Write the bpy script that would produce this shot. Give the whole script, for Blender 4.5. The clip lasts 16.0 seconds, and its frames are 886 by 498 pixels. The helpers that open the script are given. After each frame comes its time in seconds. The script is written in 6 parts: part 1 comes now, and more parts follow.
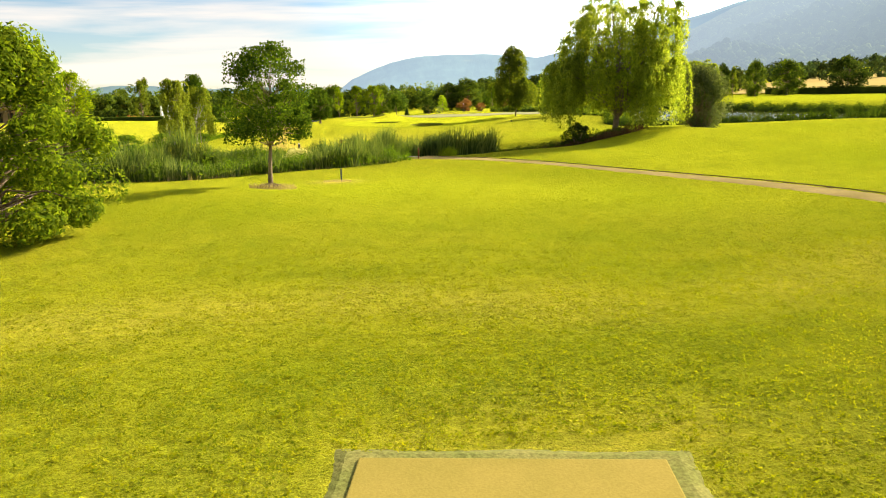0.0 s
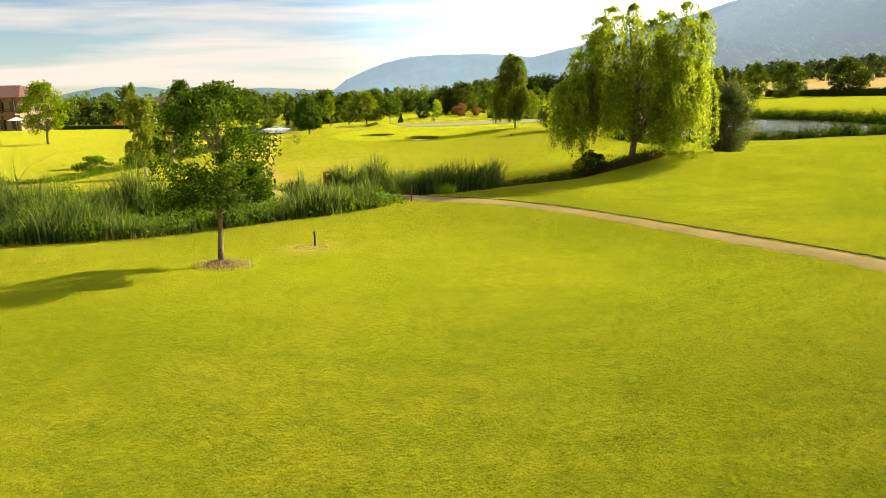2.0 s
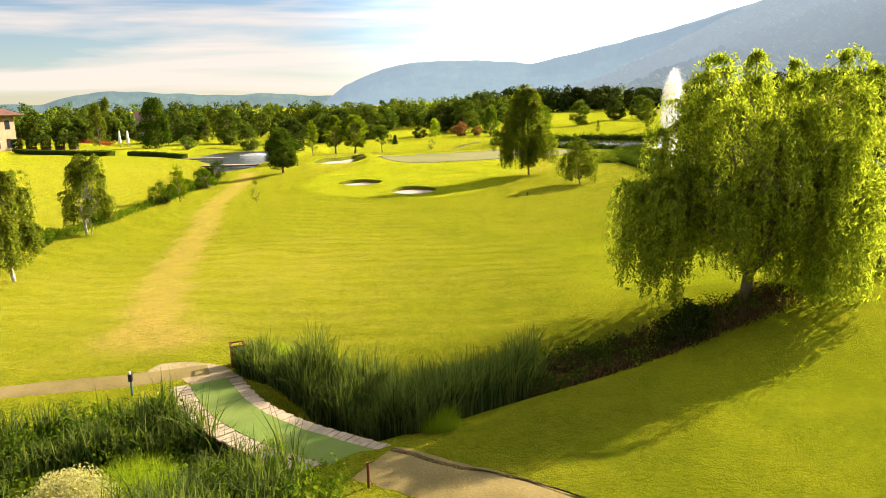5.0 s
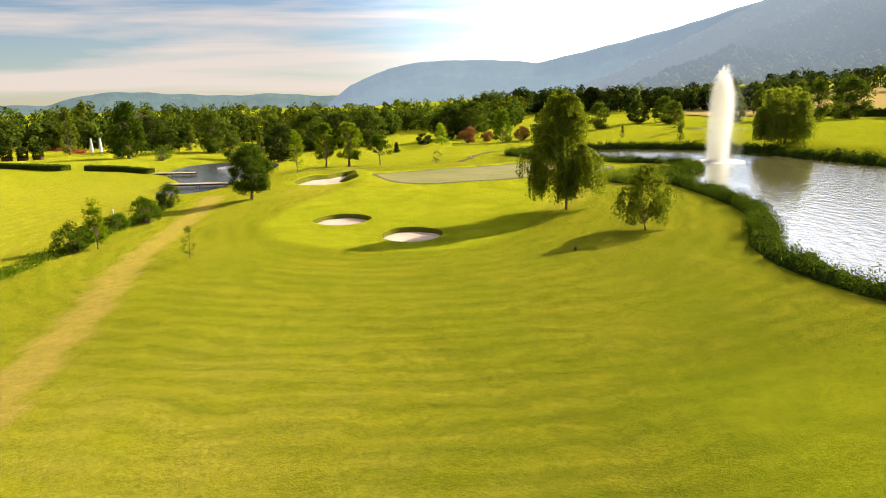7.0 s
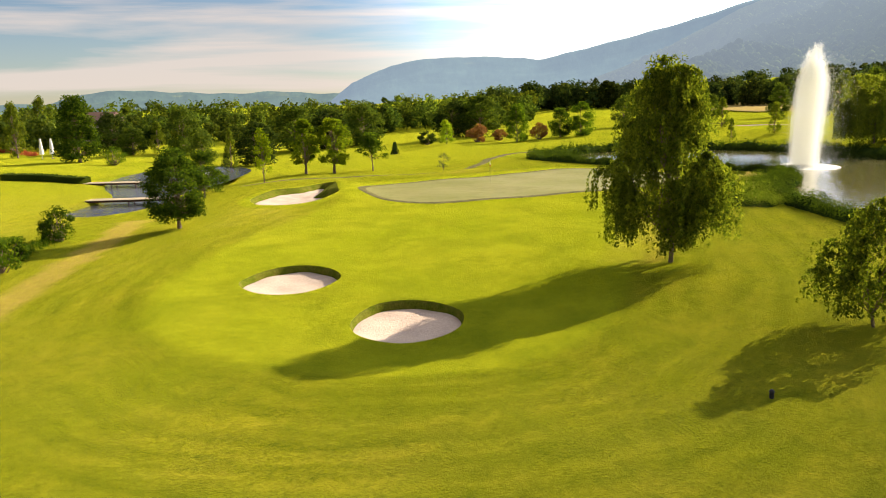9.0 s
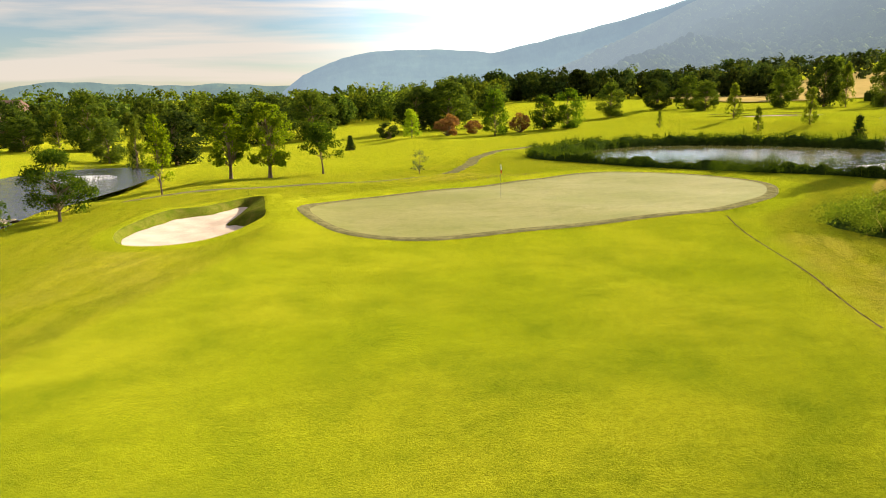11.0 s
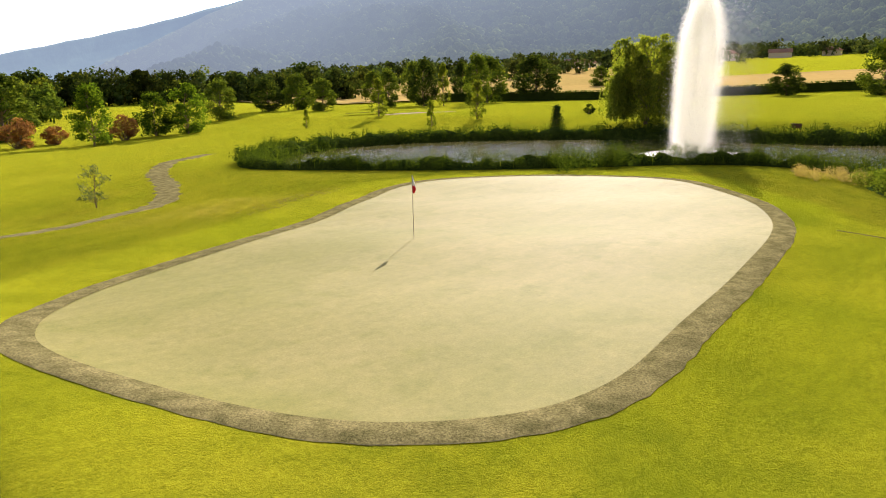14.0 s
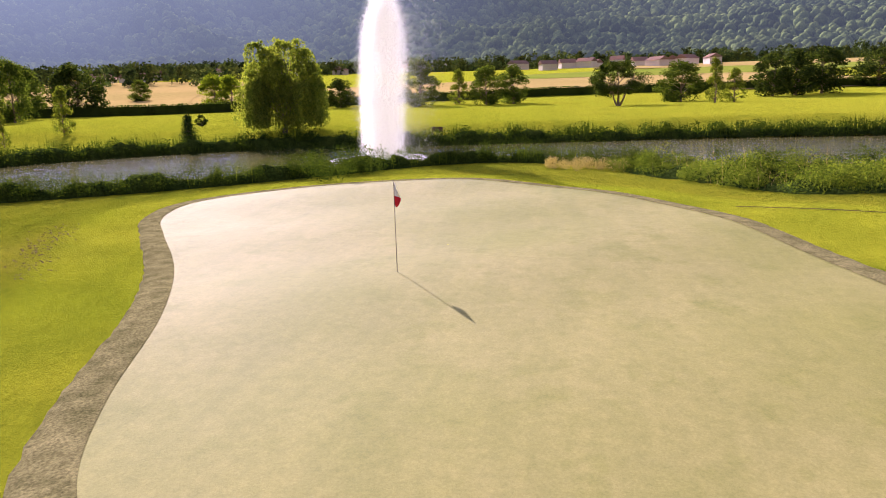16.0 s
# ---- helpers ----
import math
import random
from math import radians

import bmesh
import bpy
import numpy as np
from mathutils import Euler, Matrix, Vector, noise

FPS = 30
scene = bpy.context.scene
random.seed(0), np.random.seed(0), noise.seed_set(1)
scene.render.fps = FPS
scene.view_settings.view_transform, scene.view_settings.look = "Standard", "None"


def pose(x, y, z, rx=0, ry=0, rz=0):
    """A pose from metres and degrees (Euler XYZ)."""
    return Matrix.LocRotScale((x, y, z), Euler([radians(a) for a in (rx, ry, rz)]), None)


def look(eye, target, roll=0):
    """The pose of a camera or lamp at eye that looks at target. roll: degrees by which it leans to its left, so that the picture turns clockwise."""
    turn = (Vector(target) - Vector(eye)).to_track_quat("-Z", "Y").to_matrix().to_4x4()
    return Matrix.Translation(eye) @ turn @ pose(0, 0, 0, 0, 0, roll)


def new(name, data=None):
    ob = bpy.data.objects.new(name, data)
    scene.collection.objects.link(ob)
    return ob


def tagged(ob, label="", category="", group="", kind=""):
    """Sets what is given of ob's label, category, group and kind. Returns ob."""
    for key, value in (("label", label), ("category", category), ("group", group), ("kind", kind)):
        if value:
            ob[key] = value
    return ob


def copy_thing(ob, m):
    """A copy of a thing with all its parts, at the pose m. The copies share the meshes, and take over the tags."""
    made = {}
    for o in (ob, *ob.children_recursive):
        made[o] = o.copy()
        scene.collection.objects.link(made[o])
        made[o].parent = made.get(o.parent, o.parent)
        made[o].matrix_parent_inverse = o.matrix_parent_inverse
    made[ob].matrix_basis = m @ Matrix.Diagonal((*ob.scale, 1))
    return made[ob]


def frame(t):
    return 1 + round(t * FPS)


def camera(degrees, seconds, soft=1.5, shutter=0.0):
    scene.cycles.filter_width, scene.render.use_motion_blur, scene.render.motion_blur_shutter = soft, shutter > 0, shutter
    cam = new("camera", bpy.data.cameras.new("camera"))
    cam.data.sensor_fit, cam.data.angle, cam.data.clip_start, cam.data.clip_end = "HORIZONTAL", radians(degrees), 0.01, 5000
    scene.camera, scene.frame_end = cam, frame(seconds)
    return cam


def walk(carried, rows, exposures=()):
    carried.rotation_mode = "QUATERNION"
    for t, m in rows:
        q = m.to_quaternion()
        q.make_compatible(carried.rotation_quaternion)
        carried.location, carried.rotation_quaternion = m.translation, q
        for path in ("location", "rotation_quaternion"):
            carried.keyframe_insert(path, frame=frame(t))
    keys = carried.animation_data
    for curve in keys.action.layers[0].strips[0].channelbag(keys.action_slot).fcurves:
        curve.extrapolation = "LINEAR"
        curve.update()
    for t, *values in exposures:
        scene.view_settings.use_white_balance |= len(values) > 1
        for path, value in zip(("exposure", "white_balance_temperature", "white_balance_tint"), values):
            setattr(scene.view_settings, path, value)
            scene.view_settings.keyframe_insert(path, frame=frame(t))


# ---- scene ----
cam = camera(63.4, 16.0, 1.0)
PATH = [
    (0, (-1.312, 2.808, 3.174), (-1.111, 4.755, 2.762), -1.2),
    (0.5, (-1.293, 4.035, 3.445), (-1.085, 5.981, 3.033), -1.2),
    (1, (-1.208, 5.333, 3.743), (-0.998, 7.278, 3.33), -1.2),
    (1.5, (-1.003, 6.542, 4.069), (-0.792, 8.487, 3.657), -1.3),
    (2, (-0.805, 7.979, 4.435), (-0.591, 9.924, 4.022), -1.4),
    (2.5, (-0.576, 9.68, 4.861), (-0.361, 11.625, 4.447), -1.4),
    (3, (-0.305, 11.445, 5.415), (-0.09, 13.39, 5.003), -1.5),
    (3.5, (-0.026, 13.886, 6.117), (0.193, 15.831, 5.706), -1.4),
    (4, (0.369, 16.803, 6.748), (0.588, 18.748, 6.341), -1.3),
    (4.5, (0.79, 20.26, 7.255), (1.01, 22.207, 6.852), -1.2),
    (5, (1.211, 23.995, 7.589), (1.431, 25.942, 7.191), -1.1),
    (7.5, (3.459, 46.21, 8.438), (3.658, 48.16, 8.038), -1.4),
    (8, (3.905, 51.42, 8.293), (4.101, 53.369, 7.889), -1.5),
    (8.5, (4.328, 56.937, 7.955), (4.523, 58.886, 7.551), -1.5),
    (11, (5.035, 84.745, 6.45), (5.357, 86.673, 6.024), -1.3),
    (11.5, (4.233, 90.156, 6.011), (4.708, 92.052, 5.586), -1.2),
    (12, (3.309, 94.509, 5.652), (3.945, 96.357, 5.227), -1.2),
    (12.5, (2.503, 97.971, 5.4), (3.328, 99.742, 4.972), -1.2),
    (13, (1.918, 101.637, 5.175), (2.928, 103.308, 4.742), -1.3),
    (13.5, (1.191, 105.654, 4.907), (2.404, 107.184, 4.475), -1.2),
    (14, (0.829, 109.792, 4.71), (2.215, 111.169, 4.282), -1.4),
    (14.5, (0.566, 113.978, 4.589), (2.138, 115.141, 4.167), -1.3),
    (15, (0.569, 117.345, 4.344), (2.31, 118.237, 3.929), -1.3),
    (15.5, (0.526, 119.922, 4.155), (2.391, 120.514, 3.742), -1.6),
    (16, (0.74, 122.384, 4.005), (2.677, 122.658, 3.59), -1.7),
]
EXPOSURE = [(0, 1.38, 6700, 12), (1.5, 1.24, 6700, 12), (3, 1.06, 6700, 13), (4, 1.12, 6700, 15), (5, 1.18, 6700, 16), (8, 0.76, 6600, 18), (11, 0.9, 6750, 13), (12.5, 0.8, 6800, 14), (14, 0.84, 6300, 26), (16, 0.94, 5700, 48)]
walk(cam, [(t, look(eye, target, roll)) for t, eye, target, roll in PATH], EXPOSURE)

# ---- light ----
SUN_AZ, SUN_EL = 59.0, 27.5          # degrees right of +y, degrees above the horizon
world = bpy.data.worlds.new("sky")
scene.world = world
world.use_nodes = True
wt = world.node_tree
wt.nodes.clear()


def node(tree, kind, **values):
    n = tree.nodes.new(kind)
    for key, value in values.items():
        if key in n.inputs:
            n.inputs[key].default_value = value
    return n


w_out = node(wt, "ShaderNodeOutputWorld")
w_bg = node(wt, "ShaderNodeBackground", Strength=0.055)
w_sky = node(wt, "ShaderNodeTexSky")
w_sky.sky_type, w_sky.sun_disc = "NISHITA", False
w_sky.sun_elevation, w_sky.sun_rotation = radians(SUN_EL), radians(SUN_AZ)
w_sky.air_density, w_sky.dust_density, w_sky.ozone_density = 1.0, 0.1, 3.0
w_co = node(wt, "ShaderNodeTexCoord")
w_map = node(wt, "ShaderNodeMapping")
w_map.inputs["Scale"].default_value = (1.3, 1.3, 17.0)
w_noise = node(wt, "ShaderNodeTexNoise", Scale=1.5, Detail=7.0, Roughness=0.52, Distortion=0.35)
w_ramp = node(wt, "ShaderNodeValToRGB")
w_ramp.color_ramp.elements[0].position, w_ramp.color_ramp.elements[1].position = 0.44, 0.60
w_mix = node(wt, "ShaderNodeMixRGB")
w_mix.inputs["Color2"].default_value = (8.6, 7.7, 6.8, 1)
w_mul = node(wt, "ShaderNodeMath")
w_mul.operation = "MULTIPLY"
w_mul.inputs[1].default_value = 0.8
w_dot = node(wt, "ShaderNodeVectorMath")
w_dot.operation = "DOT_PRODUCT"
w_dot.inputs[1].default_value = (math.sin(radians(SUN_AZ)) * math.cos(radians(SUN_EL)), math.cos(radians(SUN_AZ)) * math.cos(radians(SUN_EL)), math.sin(radians(SUN_EL)))
w_near = node(wt, "ShaderNodeMapRange")
w_near.interpolation_type = "SMOOTHERSTEP"
for slot, value in (("From Min", 0.38), ("From Max", 1.0), ("To Min", 1.0), ("To Max", 4.8)):
    w_near.inputs[slot].default_value = value
w_bright = node(wt, "ShaderNodeMixRGB", Fac=1.0)
w_bright.blend_type = "MULTIPLY"
wt.links.new(w_co.outputs["Generated"], w_dot.inputs[0])
wt.links.new(w_dot.outputs["Value"], w_near.inputs["Value"])
wt.links.new(w_co.outputs["Generated"], w_map.inputs["Vector"])
wt.links.new(w_map.outputs["Vector"], w_noise.inputs["Vector"])
wt.links.new(w_noise.outputs["Fac"], w_ramp.inputs["Fac"])
wt.links.new(w_ramp.outputs["Color"], w_mul.inputs[0])
wt.links.new(w_mul.outputs["Value"], w_mix.inputs["Fac"])
wt.links.new(w_sky.outputs["Color"], w_mix.inputs["Color1"])
wt.links.new(w_mix.outputs["Color"], w_bright.inputs["Color1"])
wt.links.new(w_near.outputs["Result"], w_bright.inputs["Color2"])
wt.links.new(w_bright.outputs["Color"], w_bg.inputs["Color"])
wt.links.new(w_bg.outputs["Background"], w_out.inputs["Surface"])

sun = new("sun", bpy.data.lights.new("sun", "SUN"))
sun.data.energy, sun.data.angle, sun.data.color = 6.4, radians(0.55), (1.0, 0.90, 0.74)
sa, se = radians(SUN_AZ), radians(SUN_EL)
SUN_WAY = Vector((math.sin(sa) * math.cos(se), math.cos(sa) * math.cos(se), math.sin(se)))
sun.matrix_world = look(SUN_WAY * 50 + Vector((0, 60, 0)), (0, 60, 0))

# ---- materials ----


def material(name, roughness=0.8, metallic=0.0):
    m = bpy.data.materials.new(name)
    m.use_nodes = True
    b = m.node_tree.nodes["Principled BSDF"]
    b.inputs["Roughness"].default_value, b.inputs["Metallic"].default_value = roughness, metallic
    return m, m.node_tree, b


def mixed(t, fac, a, b, mode="MIX"):
    n = node(t, "ShaderNodeMixRGB")
    n.blend_type = mode
    for slot, value in (("Fac", fac), ("Color1", a), ("Color2", b)):
        if isinstance(value, bpy.types.NodeSocket):
            t.links.new(value, n.inputs[slot])
        else:
            n.inputs[slot].default_value = value if slot == "Fac" else (*value, 1)
    return n.outputs["Color"]


def noise_of(t, scale, detail=4.0, lo=0.35, hi=0.65, coord=None, rough=0.55):
    n = node(t, "ShaderNodeTexNoise", Scale=scale, Detail=detail, Roughness=rough)
    if coord is not None:
        t.links.new(coord, n.inputs["Vector"])
    r = node(t, "ShaderNodeMapRange")
    r.inputs["From Min"].default_value, r.inputs["From Max"].default_value = lo, hi
    t.links.new(n.outputs["Fac"], r.inputs["Value"])
    return r.outputs["Result"]


def bump(t, b, height_out, strength, distance):
    n = node(t, "ShaderNodeBump", Strength=strength, Distance=distance)
    t.links.new(height_out, n.inputs["Height"])
    t.links.new(n.outputs["Normal"], b.inputs["Normal"])


def position(t):
    return node(t, "ShaderNodeNewGeometry").outputs["Position"]


def surface(name, a, b, big, small, roughness=0.85, relief=0.5, depth=0.02, grain=0.25, metallic=0.0):
    """Two colours mixed in patches of 1/big m, with a grain of 1/small m and its relief."""
    m, t, p = material(name, roughness, metallic)
    at = position(t)
    col = mixed(t, noise_of(t, big, 4, coord=at), a, b)
    fine = noise_of(t, small, 3, 0.25, 0.75, at)
    dark = tuple(v * (1 - grain) for v in (1, 1, 1))
    col = mixed(t, 1.0, col, mixed(t, fine, dark, (1 + grain,) * 3), "MULTIPLY")
    t.links.new(col, p.inputs["Base Color"])
    p.inputs["Specular IOR Level"].default_value = 0.1 if roughness < 0.88 else 0.0
    bump(t, p, fine, relief, depth)
    return m


def leaf(name, a, b, through_light=0.4, roughness=0.5, patch=0.35, tones=False):
    """Foliage: each leaf takes its tone between a and b, and lets light through."""
    m, t, p = material(name, roughness)
    geo = node(t, "ShaderNodeNewGeometry")
    each = geo.outputs["Random Per Island"]
    col = mixed(t, each, a, b)
    big = noise_of(t, patch, 2, 0.3, 0.7, geo.outputs["Position"])
    col = mixed(t, 1.0, col, mixed(t, big, (0.72, 0.76, 0.7), (1.25, 1.2, 1.2)), "MULTIPLY")
    if tones:                            # each tree of a wood has a tone of its own
        own = node(t, "ShaderNodeVertexColor")
        own.layer_name = "tone"
        col = mixed(t, 1.0, col, own.outputs["Color"], "MULTIPLY")
    p.inputs["Specular IOR Level"].default_value = 0.0
    t.links.new(col, p.inputs["Base Color"])
    tr = node(t, "ShaderNodeBsdfTranslucent")
    t.links.new(mixed(t, 1.0, col, (2.0, 2.0, 0.7), "MULTIPLY"), tr.inputs["Color"])
    mix = node(t, "ShaderNodeMixShader", Fac=through_light)
    t.links.new(p.outputs["BSDF"], mix.inputs[1])
    t.links.new(tr.outputs["BSDF"], mix.inputs[2])
    t.links.new(mix.outputs["Shader"], t.nodes["Material Output"].inputs["Surface"])
    return m


def ground_material():
    """Turf by zone: red = close-mown, green = bare track, blue = dry, in patches, mower rings and blade grain."""
    m, t, p = material("turf", 0.62)
    at = position(t)
    zone = node(t, "ShaderNodeVertexColor")
    zone.layer_name = "zone"
    sep = node(t, "ShaderNodeSeparateColor")
    t.links.new(zone.outputs["Color"], sep.inputs["Color"])

    def calc(kind, x, y=None, z=None):
        n = node(t, "ShaderNodeMath")
        n.operation = kind
        for i, v in enumerate((x, y, z)):
            if isinstance(v, bpy.types.NodeSocket):
                t.links.new(v, n.inputs[i])
            elif v is not None:
                n.inputs[i].default_value = v
        return n.outputs["Value"]

    rough = mixed(t, noise_of(t, 0.22, 5, coord=at), (0.104, 0.133, 0.007), (0.168, 0.161, 0.013))
    rough = mixed(t, noise_of(t, 1.3, 4, 0.45, 0.75, at), rough, (0.070, 0.099, 0.007))
    dry = mixed(t, noise_of(t, 0.5, 5, coord=at), (0.258, 0.232, 0.018), (0.325, 0.252, 0.046))
    rough = mixed(t, sep.outputs["Blue"], rough, dry)
    mown = mixed(t, noise_of(t, 0.12, 4, coord=at), (0.192, 0.232, 0.008), (0.275, 0.278, 0.014))
    mown = mixed(t, noise_of(t, 0.42, 6, 0.44, 0.70, at, 0.68), mown, (0.108, 0.152, 0.007))
    mown = mixed(t, calc("MULTIPLY", sep.outputs["Blue"], 0.5), mown, dry)
    col = mixed(t, sep.outputs["Red"], rough, mown)
    # the mower's rings run parallel to the edge of the fairway
    ring = node(t, "ShaderNodeAttribute")
    ring.attribute_name = "ring"
    away = ring.outputs["Fac"]
    bent = calc("MULTIPLY_ADD", noise_of(t, 0.30, 4, 0.0, 1.0, at), 2.6, away)
    wide = calc("MULTIPLY_ADD", calc("SINE", calc("MULTIPLY", bent, 4.6)), 0.5, 0.5)
    thin = calc("MULTIPLY_ADD", calc("SINE", calc("MULTIPLY", bent, 11.7)), 0.5, 0.5)
    lines = calc("MULTIPLY_ADD", thin, 0.3, calc("MULTIPLY", wide, 0.7))
    ringed = mixed(t, 1.0, col, mixed(t, lines, (0.62, 0.71, 0.67), (1.22, 1.16, 1.11)), "MULTIPLY")
    fade = node(t, "ShaderNodeMapRange")
    for slot, value in (("From Min", 46.0), ("From Max", 24.0), ("To Min", 0.3), ("To Max", 1.0)):
        fade.inputs[slot].default_value = value
    t.links.new(away, fade.inputs["Value"])
    some = calc("MULTIPLY", noise_of(t, 0.10, 4, 0.26, 0.54, at), fade.outputs["Result"])
    col = mixed(t, calc("MULTIPLY", some, calc("SUBTRACT", 1.0, calc("MULTIPLY", sep.outputs["Red"], 0.85))), col, ringed)
    earth = mixed(t, noise_of(t, 1.8, 6, coord=at), (0.37, 0.222, 0.075), (0.29, 0.192, 0.058))
    ragged = calc("MULTIPLY", sep.outputs["Green"], calc("MULTIPLY_ADD", noise_of(t, 2.5, 6, 0.3, 0.6, at, 0.7), 0.35, 0.68))
    col = mixed(t, ragged, col, earth)
    fine = noise_of(t, 21, 6, 0.30, 0.70, at, 0.8)
    streak = node(t, "ShaderNodeMapping")
    streak.inputs["Rotation"].default_value = (0, 0, 0.5)
    streak.inputs["Scale"].default_value = (0.5, 1.8, 1.0)
    t.links.new(at, streak.inputs["Vector"])
    mid = noise_of(t, 2.2, 7, 0.3, 0.7, streak.outputs["Vector"], 0.75)
    col = mixed(t, 1.0, col, mixed(t, mid, (0.80, 0.86, 0.82), (1.16, 1.13, 1.1)), "MULTIPLY")
    tuft = noise_of(t, 11, 5, 0.34, 0.62, at, 0.8)
    tufted = mixed(t, 1.0, col, mixed(t, tuft, (0.52, 0.60, 0.56), (1.20, 1.16, 1.12)), "MULTIPLY")
    clump = noise_of(t, 4.5, 7, 0.36, 0.64, at, 0.78)
    tufted = mixed(t, 1.0, tufted, mixed(t, clump, (0.66, 0.74, 0.70), (1.20, 1.15, 1.10)), "MULTIPLY")
    col = mixed(t, sep.outputs["Red"], tufted, mixed(t, 0.45, col, tufted))
    col = mixed(t, 1.0, col, mixed(t, fine, (0.48, 0.54, 0.48), (1.50, 1.44, 1.38)), "MULTIPLY")
    t.links.new(col, p.inputs["Base Color"])
    # grass blades gleam towards a low sun
    p.inputs["Specular IOR Level"].default_value = 0.0
    p.inputs["Sheen Weight"].default_value = 0.50
    p.inputs["Sheen Roughness"].default_value = 0.28
    p.inputs["Sheen Tint"].default_value = (0.95, 0.92, 0.03, 1)
    bump(t, p, calc("ADD", fine, tuft), 0.8, 0.03)
    return m


M_turf = ground_material()


def green_material():
    """Close-cut green under a dusting of sand: pale worn areas, greener bands, fine grain."""
    m, t, p = material("putting_green", 0.75)
    at = position(t)
    col = mixed(t, noise_of(t, 0.16, 5, 0.36, 0.64, at, 0.6), (0.184, 0.182, 0.044), (0.222, 0.205, 0.066))
    col = mixed(t, noise_of(t, 0.9, 6, 0.52, 0.78, at, 0.7), col, (0.148, 0.154, 0.032))
    wipe = node(t, "ShaderNodeMapping")
    wipe.inputs["Rotation"].default_value = (0, 0, 0.9)
    wipe.inputs["Scale"].default_value = (0.25, 1.6, 1.0)
    t.links.new(at, wipe.inputs["Vector"])
    col = mixed(t, 1.0, col, mixed(t, noise_of(t, 0.8, 6, 0.3, 0.7, wipe.outputs["Vector"], 0.65), (0.90, 0.92, 0.88), (1.09, 1.07, 1.08)), "MULTIPLY")
    col = mixed(t, 1.0, col, mixed(t, noise_of(t, 5, 6, 0.3, 0.7, at, 0.75), (0.86, 0.88, 0.84), (1.12, 1.10, 1.12)), "MULTIPLY")
    fine = noise_of(t, 26, 5, 0.28, 0.72, at, 0.75)
    col = mixed(t, 1.0, col, mixed(t, fine, (0.82, 0.83, 0.80), (1.16, 1.15, 1.16)), "MULTIPLY")
    t.links.new(col, p.inputs["Base Color"])
    p.inputs["Specular IOR Level"].default_value = 0.05
    bump(t, p, fine, 0.3, 0.006)
    return m


M_green = green_material()
M_collar = surface("dressed_collar", (0.098, 0.092, 0.034), (0.178, 0.158, 0.064), 2.6, 26, 0.95, 0.5, 0.015, 0.5)
M_sand = surface("bunker_sand", (0.53, 0.42, 0.31), (0.45, 0.35, 0.255), 0.8, 12, 0.95, 0.5, 0.03, 0.12)
M_path = surface("cart_path", (0.175, 0.136, 0.046), (0.225, 0.172, 0.064), 0.9, 20, 0.95, 0.5, 0.01, 0.2)
M_gravel = surface("pale_gravel", (0.34, 0.27, 0.14), (0.26, 0.205, 0.09), 1.5, 22, 0.95, 0.7, 0.02, 0.3)
M_soil = surface("soil", (0.065, 0.045, 0.018), (0.13, 0.10, 0.035), 2.0, 15, 0.95, 0.8, 0.03, 0.4)
M_clod = surface("dry_clod", (0.26, 0.17, 0.085), (0.19, 0.13, 0.06), 2.0, 15, 0.95, 0.8, 0.03, 0.3)
M_lip = surface("turf_lip", (0.085, 0.110, 0.008), (0.14, 0.135, 0.02), 2.0, 15, 0.95, 0.8, 0.03, 0.4)
M_plank = surface("weathered_plank", (0.42, 0.34, 0.21), (0.30, 0.235, 0.14), 3.0, 30, 0.85, 0.4, 0.008, 0.25)
M_carpet = surface("bridge_carpet", (0.125, 0.185, 0.040), (0.165, 0.21, 0.05), 0.9, 40, 0.95, 0.3, 0.005, 0.2)
M_mat = surface("tee_mat", (0.215, 0.165, 0.036), (0.185, 0.148, 0.030), 1.2, 45, 0.95, 0.3, 0.004, 0.12)
M_worn = surface("worn_turf", (0.112, 0.118, 0.028), (0.155, 0.142, 0.040), 2.5, 34, 0.95, 0.3, 0.01, 0.35)
M_bark = surface("bark", (0.26, 0.19, 0.115), (0.15, 0.11, 0.07), 6, 40, 0.9, 0.9, 0.02, 0.4)
M_birch = surface("birch_bark", (0.62, 0.58, 0.48), (0.25, 0.20, 0.15), 5, 25, 0.8, 0.5, 0.01, 0.3)
M_redwood = surface("red_stained_wood", (0.20, 0.055, 0.02), (0.13, 0.035, 0.015), 5, 40, 0.7, 0.4, 0.006, 0.3)
M_dark = surface("dark_plastic", (0.025, 0.025, 0.025), (0.045, 0.04, 0.035), 6, 40, 0.5, 0.2, 0.003, 0.2)
M_teal = surface("teal_paint", (0.06, 0.16, 0.12), (0.05, 0.12, 0.1), 6, 40, 0.5, 0.2, 0.003, 0.2)
M_navy = surface("navy_paint", (0.015, 0.03, 0.07), (0.02, 0.04, 0.06), 6, 40, 0.5, 0.2, 0.003, 0.2)
M_white = surface("white_paint", (0.8, 0.78, 0.74), (0.72, 0.7, 0.66), 4, 40, 0.6, 0.1, 0.003, 0.06)
M_pole = surface("pole_paint", (0.34, 0.30, 0.22), (0.26, 0.22, 0.16), 4, 40, 0.6, 0.1, 0.003, 0.06)
M_red = surface("red_cloth", (0.62, 0.03, 0.035), (0.52, 0.02, 0.03), 4, 60, 0.8, 0.2, 0.002, 0.1)
M_metal = surface("grey_metal", (0.42, 0.42, 0.40), (0.34, 0.34, 0.33), 4, 50, 0.45, 0.1, 0.002, 0.1, 0.6)
M_roof = surface("terracotta_roof", (0.15, 0.075, 0.048), (0.12, 0.06, 0.04), 0.8, 6, 0.85, 0.6, 0.05, 0.3)
